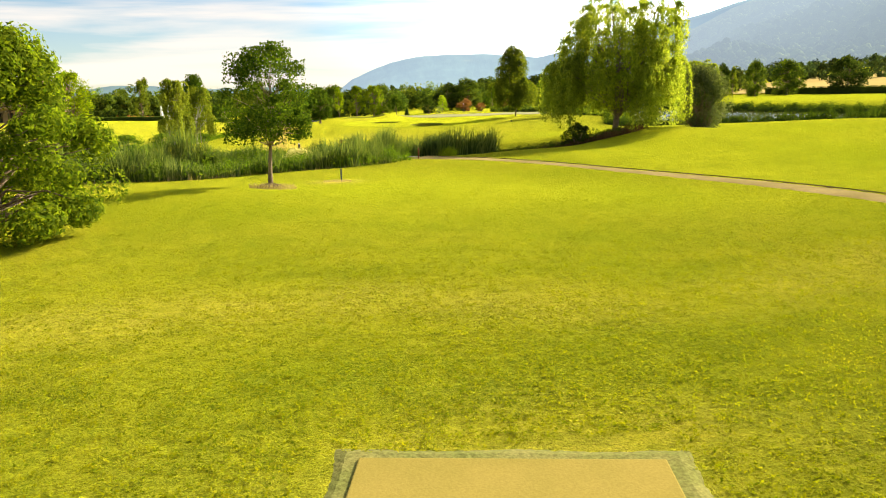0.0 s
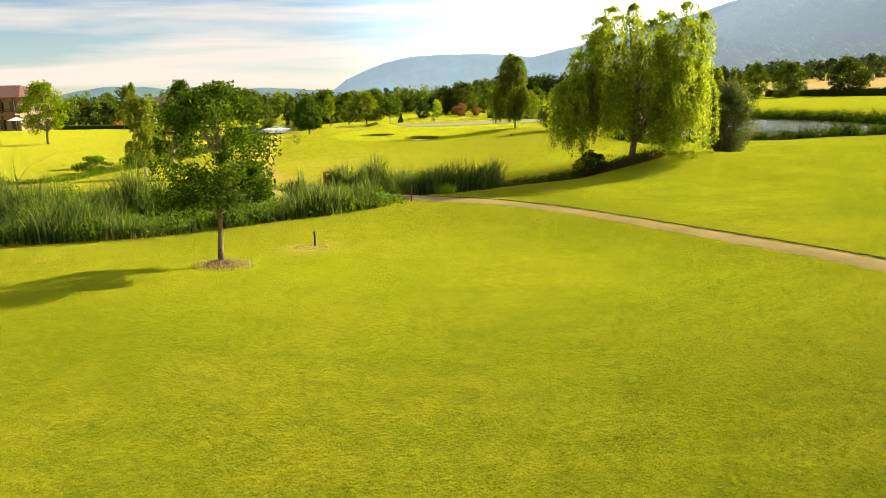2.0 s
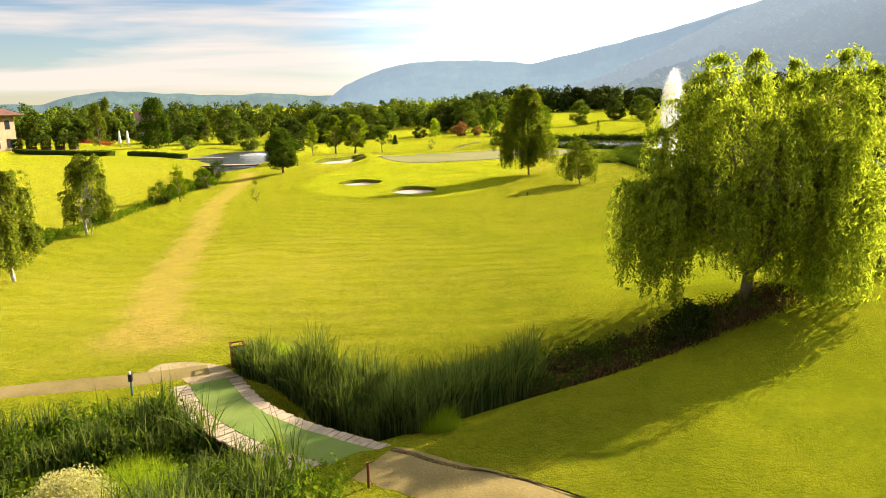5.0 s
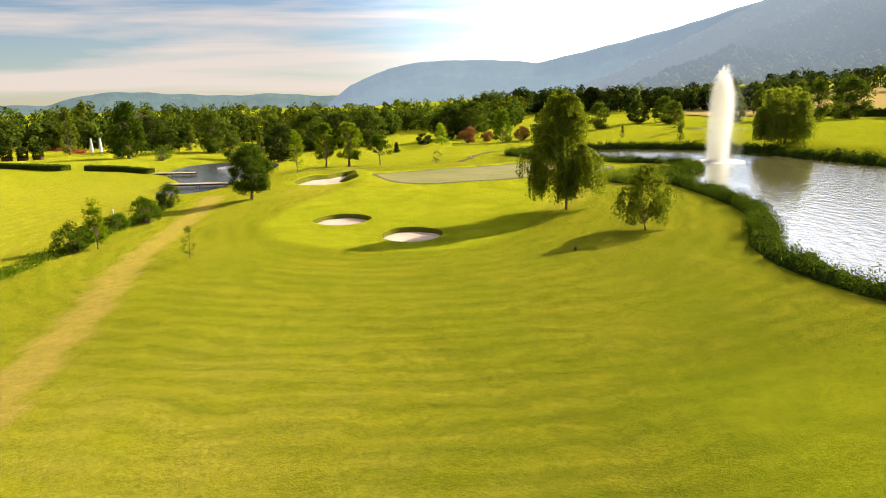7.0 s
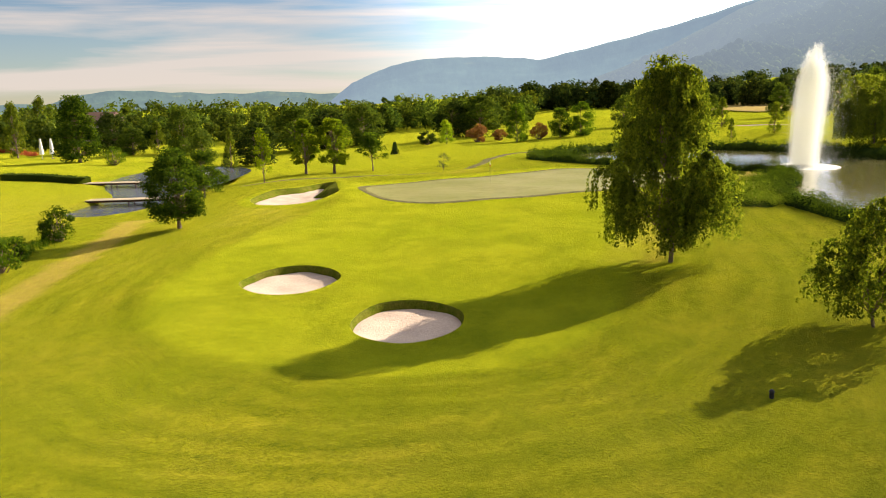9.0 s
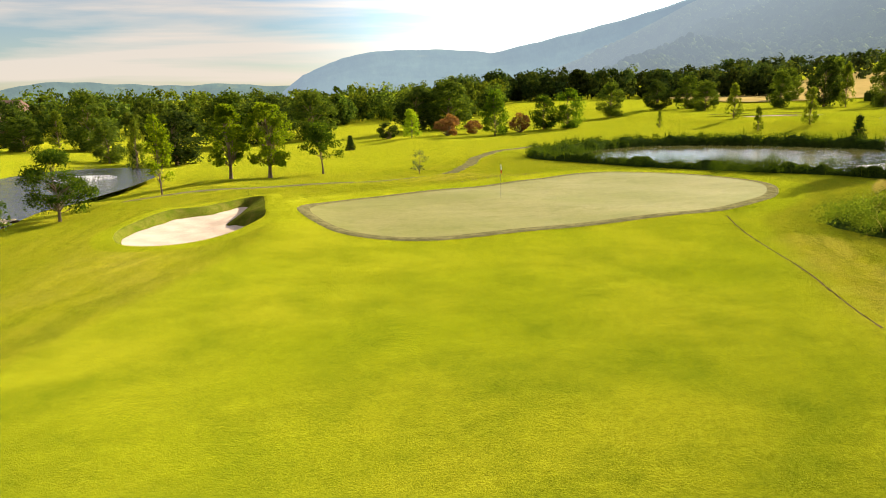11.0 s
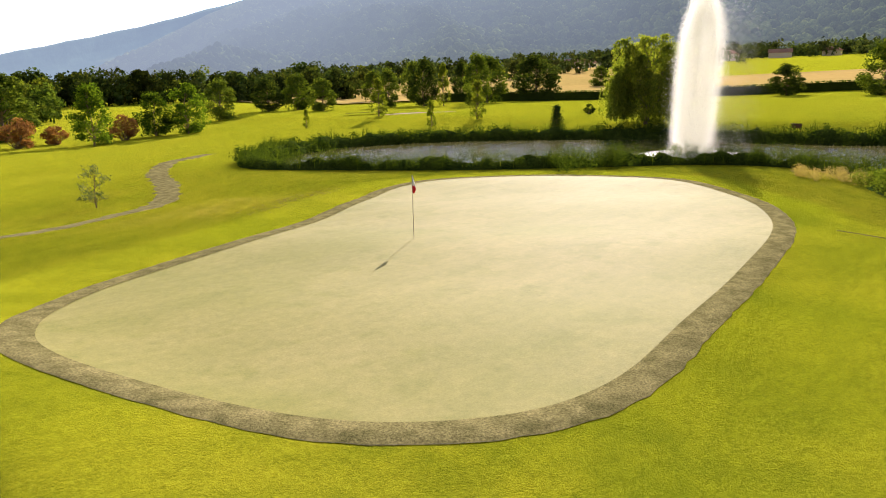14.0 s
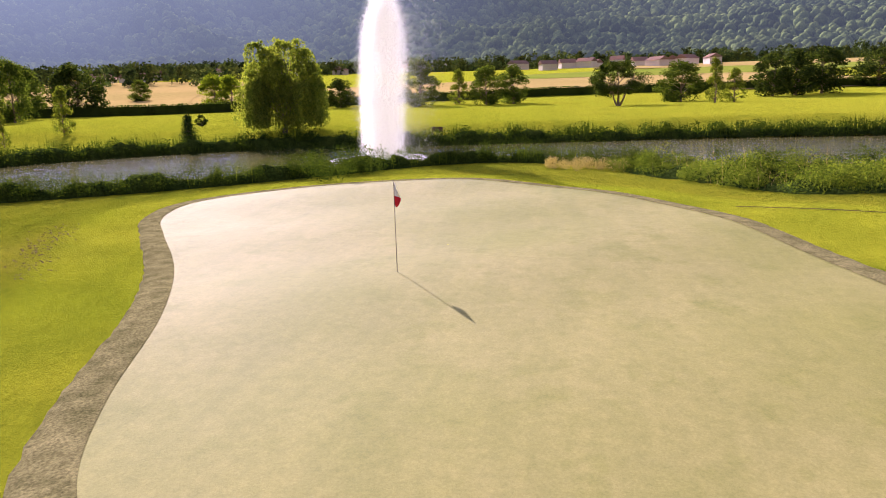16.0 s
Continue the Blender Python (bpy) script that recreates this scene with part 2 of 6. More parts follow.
# core of dense scrub, its shade put into the dark colour
M_dark_core = surface("dark_core", (0.020, 0.038, 0.006), (0.045, 0.068, 0.010), 1.2, 9, 0.95, 1.0, 0.12, 0.6)
M_tile = surface("weathered_roof_tile", (0.26, 0.15, 0.10), (0.20, 0.13, 0.10), 0.05, 3, 0.9, 0.3, 0.05, 0.2)
M_render = surface("cream_render", (0.40, 0.27, 0.15), (0.33, 0.22, 0.12), 0.6, 20, 0.9, 0.2, 0.01, 0.08)
M_house = surface("house_render", (0.68, 0.60, 0.50), (0.58, 0.48, 0.38), 0.05, 3, 0.9, 0.2, 0.01, 0.08)
M_timber = surface("dark_timber", (0.10, 0.05, 0.03), (0.07, 0.035, 0.02), 2, 20, 0.8, 0.3, 0.01, 0.2)
M_stubble = surface("stubble_field", (0.36, 0.26, 0.085), (0.30, 0.23, 0.07), 0.02, 0.6, 0.95, 0.3, 0.1, 0.15)
M_meadow = surface("meadow", (0.15, 0.20, 0.02), (0.20, 0.22, 0.03), 0.03, 0.6, 0.95, 0.3, 0.1, 0.15)
M_glass, gt, gp = material("window_glass", 0.08)
gp.inputs["Base Color"].default_value = (0.02, 0.025, 0.03, 1)

L_oak = leaf("oak_leaf", (0.018, 0.042, 0.005), (0.074, 0.108, 0.010), 0.42)
L_maple = leaf("maple_leaf", (0.075, 0.120, 0.005), (0.165, 0.200, 0.008), 0.60)
L_laurel = leaf("laurel_leaf", (0.046, 0.082, 0.006), (0.150, 0.185, 0.012), 0.5)
L_willow = leaf("willow_leaf", (0.085, 0.130, 0.015), (0.290, 0.320, 0.042), 0.6)
L_willow_far = leaf("far_willow_leaf", (0.092, 0.128, 0.016), (0.215, 0.240, 0.036), 0.55)
L_plane = leaf("plane_leaf", (0.060, 0.100, 0.006), (0.160, 0.195, 0.010), 0.55)
L_birch = leaf("birch_leaf", (0.046, 0.072, 0.008), (0.155, 0.176, 0.019), 0.5)
L_shrub = leaf("shrub_leaf", (0.030, 0.065, 0.006), (0.095, 0.140, 0.010), 0.5)
L_silver = leaf("silver_birch_leaf", (0.075, 0.105, 0.012), (0.185, 0.205, 0.026), 0.55)
L_grey = leaf("grey_willow_leaf", (0.058, 0.078, 0.030), (0.160, 0.178, 0.078), 0.3)
L_pale = leaf("pale_flower", (0.26, 0.26, 0.11), (0.44, 0.41, 0.21), 0.40)
L_lime = leaf("lime_leaf", (0.14, 0.21, 0.012), (0.24, 0.30, 0.020), 0.5)
L_rust = leaf("rust_leaf", (0.16, 0.075, 0.030), (0.26, 0.13, 0.06), 0.30)
L_dark = leaf("dark_leaf", (0.018, 0.034, 0.008), (0.055, 0.072, 0.014), 0.4)
L_conifer = leaf("conifer_leaf", (0.016, 0.036, 0.012), (0.040, 0.065, 0.018), 0.15)
L_wood = leaf("far_wood_leaf", (0.036, 0.064, 0.010), (0.108, 0.138, 0.018), 0.40, patch=0.07)
W_wood = leaf("woodland_leaf", (0.030, 0.054, 0.009), (0.098, 0.126, 0.017), 0.36, patch=0.07, tones=True)
W_dark = leaf("dark_woodland_leaf", (0.018, 0.034, 0.010), (0.050, 0.066, 0.016), 0.3, patch=0.05, tones=True)
W_hill = leaf("hillside_leaf", (0.026, 0.044, 0.018), (0.058, 0.076, 0.024), 0.2, patch=0.05, tones=True)
L_reed = leaf("reed_blade", (0.018, 0.042, 0.010), (0.150, 0.180, 0.052), 0.42, patch=0.8)
L_reed_dark = leaf("bank_reed", (0.034, 0.064, 0.006), (0.125, 0.150, 0.012), 0.5)
L_bank = leaf("bank_bush_leaf", (0.052, 0.085, 0.010), (0.135, 0.165, 0.020), 0.42)
L_thicket = leaf("thicket_leaf", (0.022, 0.044, 0.006), (0.072, 0.104, 0.012), 0.25)
L_straw = leaf("straw_blade", (0.26, 0.20, 0.09), (0.36, 0.29, 0.14), 0.35)
L_bramble = leaf("dead_bramble", (0.075, 0.042, 0.020), (0.12, 0.075, 0.035), 0.15)
L_grass = leaf("grass_blade", (0.086, 0.118, 0.004), (0.255, 0.240, 0.008), 0.42, patch=1.6)
L_hedge = leaf("hedge_leaf", (0.035, 0.060, 0.012), (0.075, 0.105, 0.018), 0.25)


def water_material(name, base, scale, strength):
    m, t, p = material(name, 0.06)
    p.inputs["Base Color"].default_value = (*base, 1)
    p.inputs["IOR"].default_value = 1.45
    at = position(t)
    mp = node(t, "ShaderNodeMapping")
    mp.inputs["Scale"].default_value = (1.0, 0.45, 1.0)
    t.links.new(at, mp.inputs["Vector"])
    bump(t, p, noise_of(t, scale, 5, 0.2, 0.8, mp.outputs["Vector"]), strength, 0.09)
    return m


M_water = water_material("pond_water", (0.105, 0.098, 0.034), 1.6, 0.34)
M_water_far = water_material("far_pond_water", (0.05, 0.055, 0.055), 3.0, 0.5)
M_spray, st_, sp_ = material("water_spray", 0.4)
sp_.inputs["Base Color"].default_value = (0.84, 0.84, 0.75, 1)
s_tr = node(st_, "ShaderNodeBsdfTranslucent", Color=(0.82, 0.82, 0.73, 1))
s_mix = node(st_, "ShaderNodeMixShader", Fac=0.8)
st_.links.new(sp_.outputs["BSDF"], s_mix.inputs[1])
st_.links.new(s_tr.outputs["BSDF"], s_mix.inputs[2])
s_clear = node(st_, "ShaderNodeMixShader", Fac=0.45)
st_.links.new(s_mix.outputs["Shader"], s_clear.inputs[1])
st_.links.new(node(st_, "ShaderNodeBsdfTransparent").outputs["BSDF"], s_clear.inputs[2])
st_.links.new(s_clear.outputs["Shader"], st_.nodes["Material Output"].inputs["Surface"])


def backdrop_material(name, wood, clearing, air, glow, near_glow=None, contrast=1.0, single=False):
    """Far mountains: wooded relief, with the lit air in front of it given off by the backdrop itself."""
    m, t, p = material(name, 0.95)
    at = position(t)
    slope = node(t, "ShaderNodeUVMap").outputs["UV"]
    plain = mixed(t, noise_of(t, 0.004, 6, 0.35, 0.65, at, 0.6), wood, tuple(v * 1.5 for v in wood))
    plain = mixed(t, noise_of(t, 0.0032, 5, 0.63, 0.69, at), plain, clearing)
    # stands of trees, single crowns warped out of any order, and the gaps between them
    warp = node(t, "ShaderNodeTexNoise", Scale=0.03, Detail=3.0)
    t.links.new(slope, warp.inputs["Vector"])
    push = node(t, "ShaderNodeVectorMath", Scale=22.0)
    push.operation = "SCALE"
    push.inputs["Scale"].default_value = 11.0
    t.links.new(warp.outputs["Color"], push.inputs[0])
    moved = node(t, "ShaderNodeVectorMath")
    moved.operation = "ADD"
    t.links.new(slope, moved.inputs[0])
    t.links.new(push.outputs["Vector"], moved.inputs[1])
    bent = moved.outputs["Vector"]
    cells = node(t, "ShaderNodeTexVoronoi", Scale=0.085, Randomness=1.0)
    cells.feature = "SMOOTH_F1"
    cells.inputs["Smoothness"].default_value = 0.25
    t.links.new(bent, cells.inputs["Vector"])
    each = node(t, "ShaderNodeSeparateColor")
    t.links.new(cells.outputs["Color"], each.inputs["Color"])
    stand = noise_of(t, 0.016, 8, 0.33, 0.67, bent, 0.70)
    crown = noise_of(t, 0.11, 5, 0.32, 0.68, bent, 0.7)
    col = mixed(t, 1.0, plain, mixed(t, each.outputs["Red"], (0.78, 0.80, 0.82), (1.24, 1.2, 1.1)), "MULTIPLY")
    # sunlit stands and crowns light, gaps between them dark, put into the colour
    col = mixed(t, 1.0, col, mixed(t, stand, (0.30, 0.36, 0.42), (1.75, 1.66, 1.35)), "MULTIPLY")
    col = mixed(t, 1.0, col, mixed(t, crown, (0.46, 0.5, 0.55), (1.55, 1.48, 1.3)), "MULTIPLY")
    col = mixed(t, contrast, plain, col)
    if single:                           # trees of their own: one tone each
        each = node(t, "ShaderNodeNewGeometry").outputs["Random Per Island"]
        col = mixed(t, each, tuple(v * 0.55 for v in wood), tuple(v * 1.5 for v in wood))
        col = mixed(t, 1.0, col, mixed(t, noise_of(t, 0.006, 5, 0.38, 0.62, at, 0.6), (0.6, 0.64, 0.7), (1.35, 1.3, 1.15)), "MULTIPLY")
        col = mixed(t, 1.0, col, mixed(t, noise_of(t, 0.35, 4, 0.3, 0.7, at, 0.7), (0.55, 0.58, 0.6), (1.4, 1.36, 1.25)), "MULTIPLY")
    t.links.new(col, p.inputs["Base Color"])
    p.inputs["Specular IOR Level"].default_value = 0.0
    both = node(t, "ShaderNodeMath")
    both.operation = "MULTIPLY_ADD"
    both.inputs[1].default_value = 1.2
    t.links.new(stand, both.inputs[0])
    t.links.new(crown, both.inputs[2])
    if not single:
        bump(t, p, both.outputs["Value"], 0.5 * contrast, 5.0)
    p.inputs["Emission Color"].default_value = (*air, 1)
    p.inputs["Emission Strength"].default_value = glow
    if near_glow is not None:            # the emitted haze grows towards the far end of the valley, and up the slope
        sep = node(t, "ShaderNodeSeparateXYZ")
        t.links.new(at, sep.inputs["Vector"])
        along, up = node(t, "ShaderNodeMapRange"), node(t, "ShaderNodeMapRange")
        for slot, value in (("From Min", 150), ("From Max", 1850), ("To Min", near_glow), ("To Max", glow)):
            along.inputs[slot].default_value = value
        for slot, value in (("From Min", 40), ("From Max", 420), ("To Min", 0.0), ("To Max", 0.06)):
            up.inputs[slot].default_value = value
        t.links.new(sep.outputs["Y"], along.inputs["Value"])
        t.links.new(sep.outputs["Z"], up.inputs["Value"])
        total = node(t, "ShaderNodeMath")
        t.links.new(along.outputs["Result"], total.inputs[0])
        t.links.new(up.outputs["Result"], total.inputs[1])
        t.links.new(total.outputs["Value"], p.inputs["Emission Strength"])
        # base colour dims with y, where the emitted haze covers more of the slope
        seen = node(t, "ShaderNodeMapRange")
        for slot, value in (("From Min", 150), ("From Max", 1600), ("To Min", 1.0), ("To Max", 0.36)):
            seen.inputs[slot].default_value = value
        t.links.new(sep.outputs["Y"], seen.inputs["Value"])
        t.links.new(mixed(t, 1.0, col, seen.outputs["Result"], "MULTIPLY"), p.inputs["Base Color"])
    return m


# air and glow: bluish emission on the slopes in place of haze
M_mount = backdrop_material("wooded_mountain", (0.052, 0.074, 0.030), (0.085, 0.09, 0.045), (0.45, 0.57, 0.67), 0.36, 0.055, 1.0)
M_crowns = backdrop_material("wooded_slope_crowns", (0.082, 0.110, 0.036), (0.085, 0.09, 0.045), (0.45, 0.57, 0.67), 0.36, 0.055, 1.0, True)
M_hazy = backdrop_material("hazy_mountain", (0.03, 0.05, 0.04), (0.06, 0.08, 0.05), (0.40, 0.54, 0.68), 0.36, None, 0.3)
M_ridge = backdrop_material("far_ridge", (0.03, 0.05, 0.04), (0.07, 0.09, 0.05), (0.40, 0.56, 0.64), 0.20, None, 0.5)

# ---- building helpers ----
rng = np.random.default_rng(7)


class Heap:
    """Gathers quads and turns them into one mesh."""

    def __init__(self):
        self.v, self.f, self.n = [], [], 0

    def add(self, v, f):
        v, f = np.asarray(v, float).reshape(-1, 3), np.asarray(f, int).reshape(-1, 4)
        self.v.append(v)
        self.f.append(f + self.n)
        self.n += len(v)

    def mesh(self, name, mat, smooth=False):
        v, f = np.concatenate(self.v), np.concatenate(self.f)
        me = bpy.data.meshes.new(name)
        me.vertices.add(len(v))
        me.vertices.foreach_set("co", v.ravel())
        me.loops.add(f.size)
        me.loops.foreach_set("vertex_index", f.ravel())
        me.polygons.add(len(f))
        me.polygons.foreach_set("loop_start", np.arange(len(f)) * 4)
        me.polygons.foreach_set("use_smooth", np.full(len(f), smooth))
        me.update(calc_edges=True)
        me.materials.append(mat)
        return me


def part(name, shape, mat, parent=None, label="", smooth=False):
    """Links a bmesh or a heap of quads as one mesh object, under a thing or a part."""
    if isinstance(shape, Heap):
        me = shape.mesh(name, mat, smooth)
    else:
        me = bpy.data.meshes.new(name)
        bmesh.ops.recalc_face_normals(shape, faces=shape.faces)
        for f in shape.faces:
            f.smooth = smooth
        shape.to_mesh(me)
        shape.free()
        me.materials.append(mat)
    ob = new(name, me)
    if parent is not None:
        ob.parent = parent
    return tagged(ob, label)


def thing(name, x, y, z, label, category, group="", turn=0.0, size=1.0, kind=""):
    ob = new(name)
    ob.matrix_basis = pose(x, y, z, 0, 0, turn) @ Matrix.Diagonal((size, size, size, 1))
    ob.empty_display_size = 0.2
    return tagged(ob, label, category, group, kind)


def box(bm, cx, cy, cz, sx, sy, sz, bevel=0.0, rot=None):
    m = Matrix.Translation((cx, cy, cz)) @ (rot or Matrix()) @ Matrix.Diagonal((sx, sy, sz, 1))
    made = bmesh.ops.create_cube(bm, size=1, matrix=m)
    if bevel:
        edges = {e for v in made["verts"] for e in v.link_edges}
        bmesh.ops.bevel(bm, geom=list(edges), offset=bevel, segments=2, profile=0.6, affect="EDGES")


def rod(bm, a, b, r, r2=None, sides=8):
    a, b = Vector(a), Vector(b)
    m = Matrix.Translation((a + b) / 2) @ (b - a).to_track_quat("Z", "Y").to_matrix().to_4x4()
    bmesh.ops.create_cone(bm, cap_ends=True, segments=sides, radius1=r, radius2=r if r2 is None else r2, depth=(b - a).length, matrix=m)


def smooth_step(a, b, v):
    t = np.clip((np.asarray(v, float) - a) / (b - a), 0, 1)
    return t * t * (3 - 2 * t)


def bell(x, y, cx, cy, sx, sy):
    return np.exp(-(((x - cx) / sx) ** 2) - ((y - cy) / sy) ** 2)


def curve(points, closed, per=8):
    """A smooth line through the points."""
    p = np.array(points, float)
    n = len(p)
    out = []
    for i in range(n if closed else n - 1):
        if closed:
            a, b, c, d = p[i - 1], p[i], p[(i + 1) % n], p[(i + 2) % n]
        else:
            a, b, c, d = p[max(i - 1, 0)], p[i], p[i + 1], p[min(i + 2, n - 1)]
        for k in range(per):
            t = k / per
            out.append(0.5 * (2 * b + (c - a) * t + (2 * a - 5 * b + 4 * c - d) * t * t + (3 * b - a - 3 * c + d) * t**3))
    if not closed:
        out.append(p[-1])
    return np.array(out)


def line_distance(x, y, line, closed=False):
    x, y = np.asarray(x, float), np.asarray(y, float)
    best = np.full(x.shape, 1e9)
    n = len(line)
    for i in range(n if closed else n - 1):
        (ax, ay), (bx, by) = line[i], line[(i + 1) % n]
        dx, dy = bx - ax, by - ay
        t = np.clip(((x - ax) * dx + (y - ay) * dy) / (dx * dx + dy * dy + 1e-9), 0, 1)
        best = np.minimum(best, np.hypot(x - ax - t * dx, y - ay - t * dy))
    return best


def inside(x, y, line):
    x, y = np.asarray(x, float), np.asarray(y, float)
    odd = np.zeros(x.shape, bool)
    n = len(line)
    for i in range(n):
        (ax, ay), (bx, by) = line[i], line[(i + 1) % n]
        if ay == by:
            continue
        cross = (ay > y) != (by > y)
        odd ^= cross & (x < (bx - ax) * (y - ay) / (by - ay) + ax)
    return odd


def within_depth(x, y, line):
    """Distance in from a closed line, negative outside."""
    return np.where(inside(x, y, line), 1, -1) * line_distance(x, y, line, True)


# ---- plan ----
POND_Z, LAKE_Z = -0.12, -1.05
GREEN = curve([(4.35, 122.4), (5.8, 118), (7.7, 115.9), (10, 115.3), (13.5, 115.8), (17.6, 116.5), (22, 117.4), (26, 119), (30, 122), (32.3, 125.6),
               (32, 129), (30.2, 132.8), (27, 135.3), (23.3, 135.1), (20.1, 133.4), (16.0, 130.9), (12, 129.0), (8.6, 127.9), (6.4, 126.8), (4.8, 125)], True, 7)
POND = curve([(26, 151), (31, 157.5), (40, 163), (50, 161.5), (57.5, 155), (62, 146), (63, 134), (64.5, 120), (65.5, 106), (64.5, 92), (61, 80), (52, 72),
              (42, 68.5), (33, 66.5), (25.5, 66.5), (24.2, 72), (25.5, 78), (30.5, 87.5), (32.6, 97), (33.6, 107), (35.5, 114.5), (39.5, 118.5), (43, 124),
              (41.5, 129.5), (36.5, 134.5), (32, 139.5), (28.5, 145)], True, 6)
LAKE = curve([(-24.5, 147), (-27, 158), (-24, 168), (-17, 170), (-12.4, 164), (-12.5, 152), (-14.5, 140), (-14.5, 128), (-17.5, 122.5), (-21, 126), (-20.5, 136)], True, 6)
BUNKER_1 = curve([(-4.6, 121), (-3.4, 117.4), (-1.6, 116.8), (0.2, 118.6), (1.4, 120.6), (1.4, 122), (0.5, 123.2), (-0.1, 123.3), (0.1, 125.2), (0.8, 128.2), (0.3, 129.8), (-0.6, 128.6), (-1.4, 127.2), (-3, 126.2), (-3.7, 124.4)], True, 7)
RIM_1 = curve([(-4.9, 121), (-3.7, 117), (-1.5, 116.2), (0.7, 117.8), (2.0, 120.4), (2.1, 122.2), (2.0, 123.2), (1.95, 124), (1.85, 125.4), (1.5, 128.2), (0.6, 130.2), (-0.9, 129.2), (-1.9, 127.7), (-3.4, 126.6), (-4.3, 124.4)], True, 7)
BUNKER_2 = curve([(-0.9, 92.5), (0.0, 94.6), (1.5, 95.1), (2.8, 93.9), (3.1, 92.2), (1.9, 90.5), (0.2, 90.6)], True, 8)
BUNKER_3 = curve([(3.9, 86.6), (4.8, 88.3), (6.4, 88.4), (7.6, 87.0), (7.2, 85.2), (5.6, 84.3), (4.2, 85.1)], True, 8)
DITCH = curve([(-34, 30), (-22, 32), (-12, 34.2), (-6, 36.6), (-1.2, 39.8), (3, 42), (8, 44), (13, 46)], False, 6)
TRACK = curve([(-5.6, 46.5), (-6.6, 51), (-8.2, 60), (-9.5, 74), (-11.1, 84), (-11.4, 95), (-11.9, 107), (-12.8, 117)], False, 6)
CART_PATH = curve([(1.3, 37.72), (2.6, 36.75), (4.15, 35.85), (6.35, 33.4), (8.15, 30.0), (9.95, 25.8), (11.7, 21.2), (13.6, 15), (15.4, 8), (16.5, 0), (17, -10)], False, 6)
SIDE_PATH = curve([(-3.3, 43.9), (-5.2, 43.4), (-8.5, 43.1), (-13, 41.8), (-20, 40.6), (-30, 40)], False, 6)
FAR_PATH = curve([(-8, 134.5), (0, 137), (7.5, 138.4), (12, 140), (15.2, 142.6), (18.0, 148), (20.6, 155), (24.5, 161), (30, 166)], False, 6)
MOW_LINE = [(24.3, 116.3), (23.4, 114.2), (22.7, 112.2), (21.9, 109.2), (20.8, 105.5), (18.7, 99.8)]
APRON = curve([(-4.2, 92), (-2.6, 86), (1.4, 82.4), (6.5, 81.2), (12, 84), (18.5, 97), (22, 107), (25.5, 115), (30, 119), (35, 125), (35, 131), (31, 136), (24, 138),
               (17, 135), (11, 132), (5, 130), (2.6, 124), (2.4, 117), (0.6, 111.5), (-2, 105), (-3.6, 98)], True, 5)


def smooth_height(x, y):
    """The lie of the land without ponds, ditch and bunkers."""
    x, y = np.asarray(x, float), np.asarray(y, float)
    z = 0.3 + 0 * x
    z = z - 0.95 * smooth_step(-3, -14, x) * smooth_step(46, 62, y) * (1 - 0.65 * smooth_step(-22, -38, x)) * (1 - smooth_step(180, 230, y))
    z = z - 0.95 * smooth_step(132, 152, y) * (1 - smooth_step(8, 24, x)) * smooth_step(-34, -14, x)
    z = z - 1.0 * smooth_step(150, 205, y) * (1 - smooth_step(30, 60, x))
    z = z + 0.60 * bell(x, y, 18, 85, 6, 13) + 0.60 * bell(x, y, 16, 46.5, 5, 4) + 0.40 * bell(x, y, -6, 22, 5, 6)
    z = z + 0.35 * bell(x, y, 3.2, 120.5, 1.8, 6) + 0.5 * bell(x, y, 2.2, 127, 1.6, 4) + 0.35 * bell(x, y, 15, 137, 4, 2.2) - 0.2 * bell(x, y, 6, 84, 7, 5)
    z = z + 0.9 * bell(x, y, 34, 46, 16, 16) 
    z = z + 1.25 * smooth_step(60, 72, x) + 0.5 * bell(x, y, 75, 176, 14, 5)
    far = np.clip(x - 150, 0, None)
    z = z + 0.058 * far * far / (far + 40) * (1 - 0.5 * smooth_step(500, 900, x)) + 0.012 * np.clip(y - 200, 0, 400) * smooth_step(20, 110, x)
    z = z + 0.06 * np.sin(x * 0.31 + 1.2) * np.sin(y * 0.23) + 0.03 * np.sin(x * 0.71 + y * 0.53)
    z = z - 3 * smooth_step(300, 900, -x) - 3 * smooth_step(400, 1200, -y)
    return z


def height(x, y):
    """The ground, with pond and lake beds, the ditch and the bridge over it."""
    x, y = np.asarray(x, float), np.asarray(y, float)
    z = smooth_height(x, y)
    near = (x > 15) & (x < 80) & (y > 55) & (y < 175)
    if near.any():
        d = within_depth(x[near], y[near], POND)
        zn = z[near]
        zn = zn + (np.minimum(zn, 0.25) - zn) * smooth_step(-6, -1.2, d)
        z[near] = zn + (-1.1 - zn) * smooth_step(-1.2, 1.6, d)
    near = (x > -40) & (x < 0) & (y > 110) & (y < 185)
    if near.any():
        d = within_depth(x[near], y[near], LAKE)
        zn = z[near]
        zn = zn + (np.minimum(zn, LAKE_Z + 0.35) - zn) * smooth_step(-7, -1, d)
        z[near] = zn + (LAKE_Z - 0.9 - zn) * smooth_step(-1.0, 1.2, d)
    near = (x > -45) & (x < 20) & (y > 22) & (y < 56)
    if near.any():
        d = line_distance(x[near], y[near], DITCH)
        z[near] = z[near] - 0.75 * (1 - smooth_step(0.6, 2.6, d)) * (1 - 0.6 * smooth_step(6, 12, x[near]))
    return z


def ground_z(x, y):
    return float(height(np.array([float(x)]), np.array([float(y)]))[0])

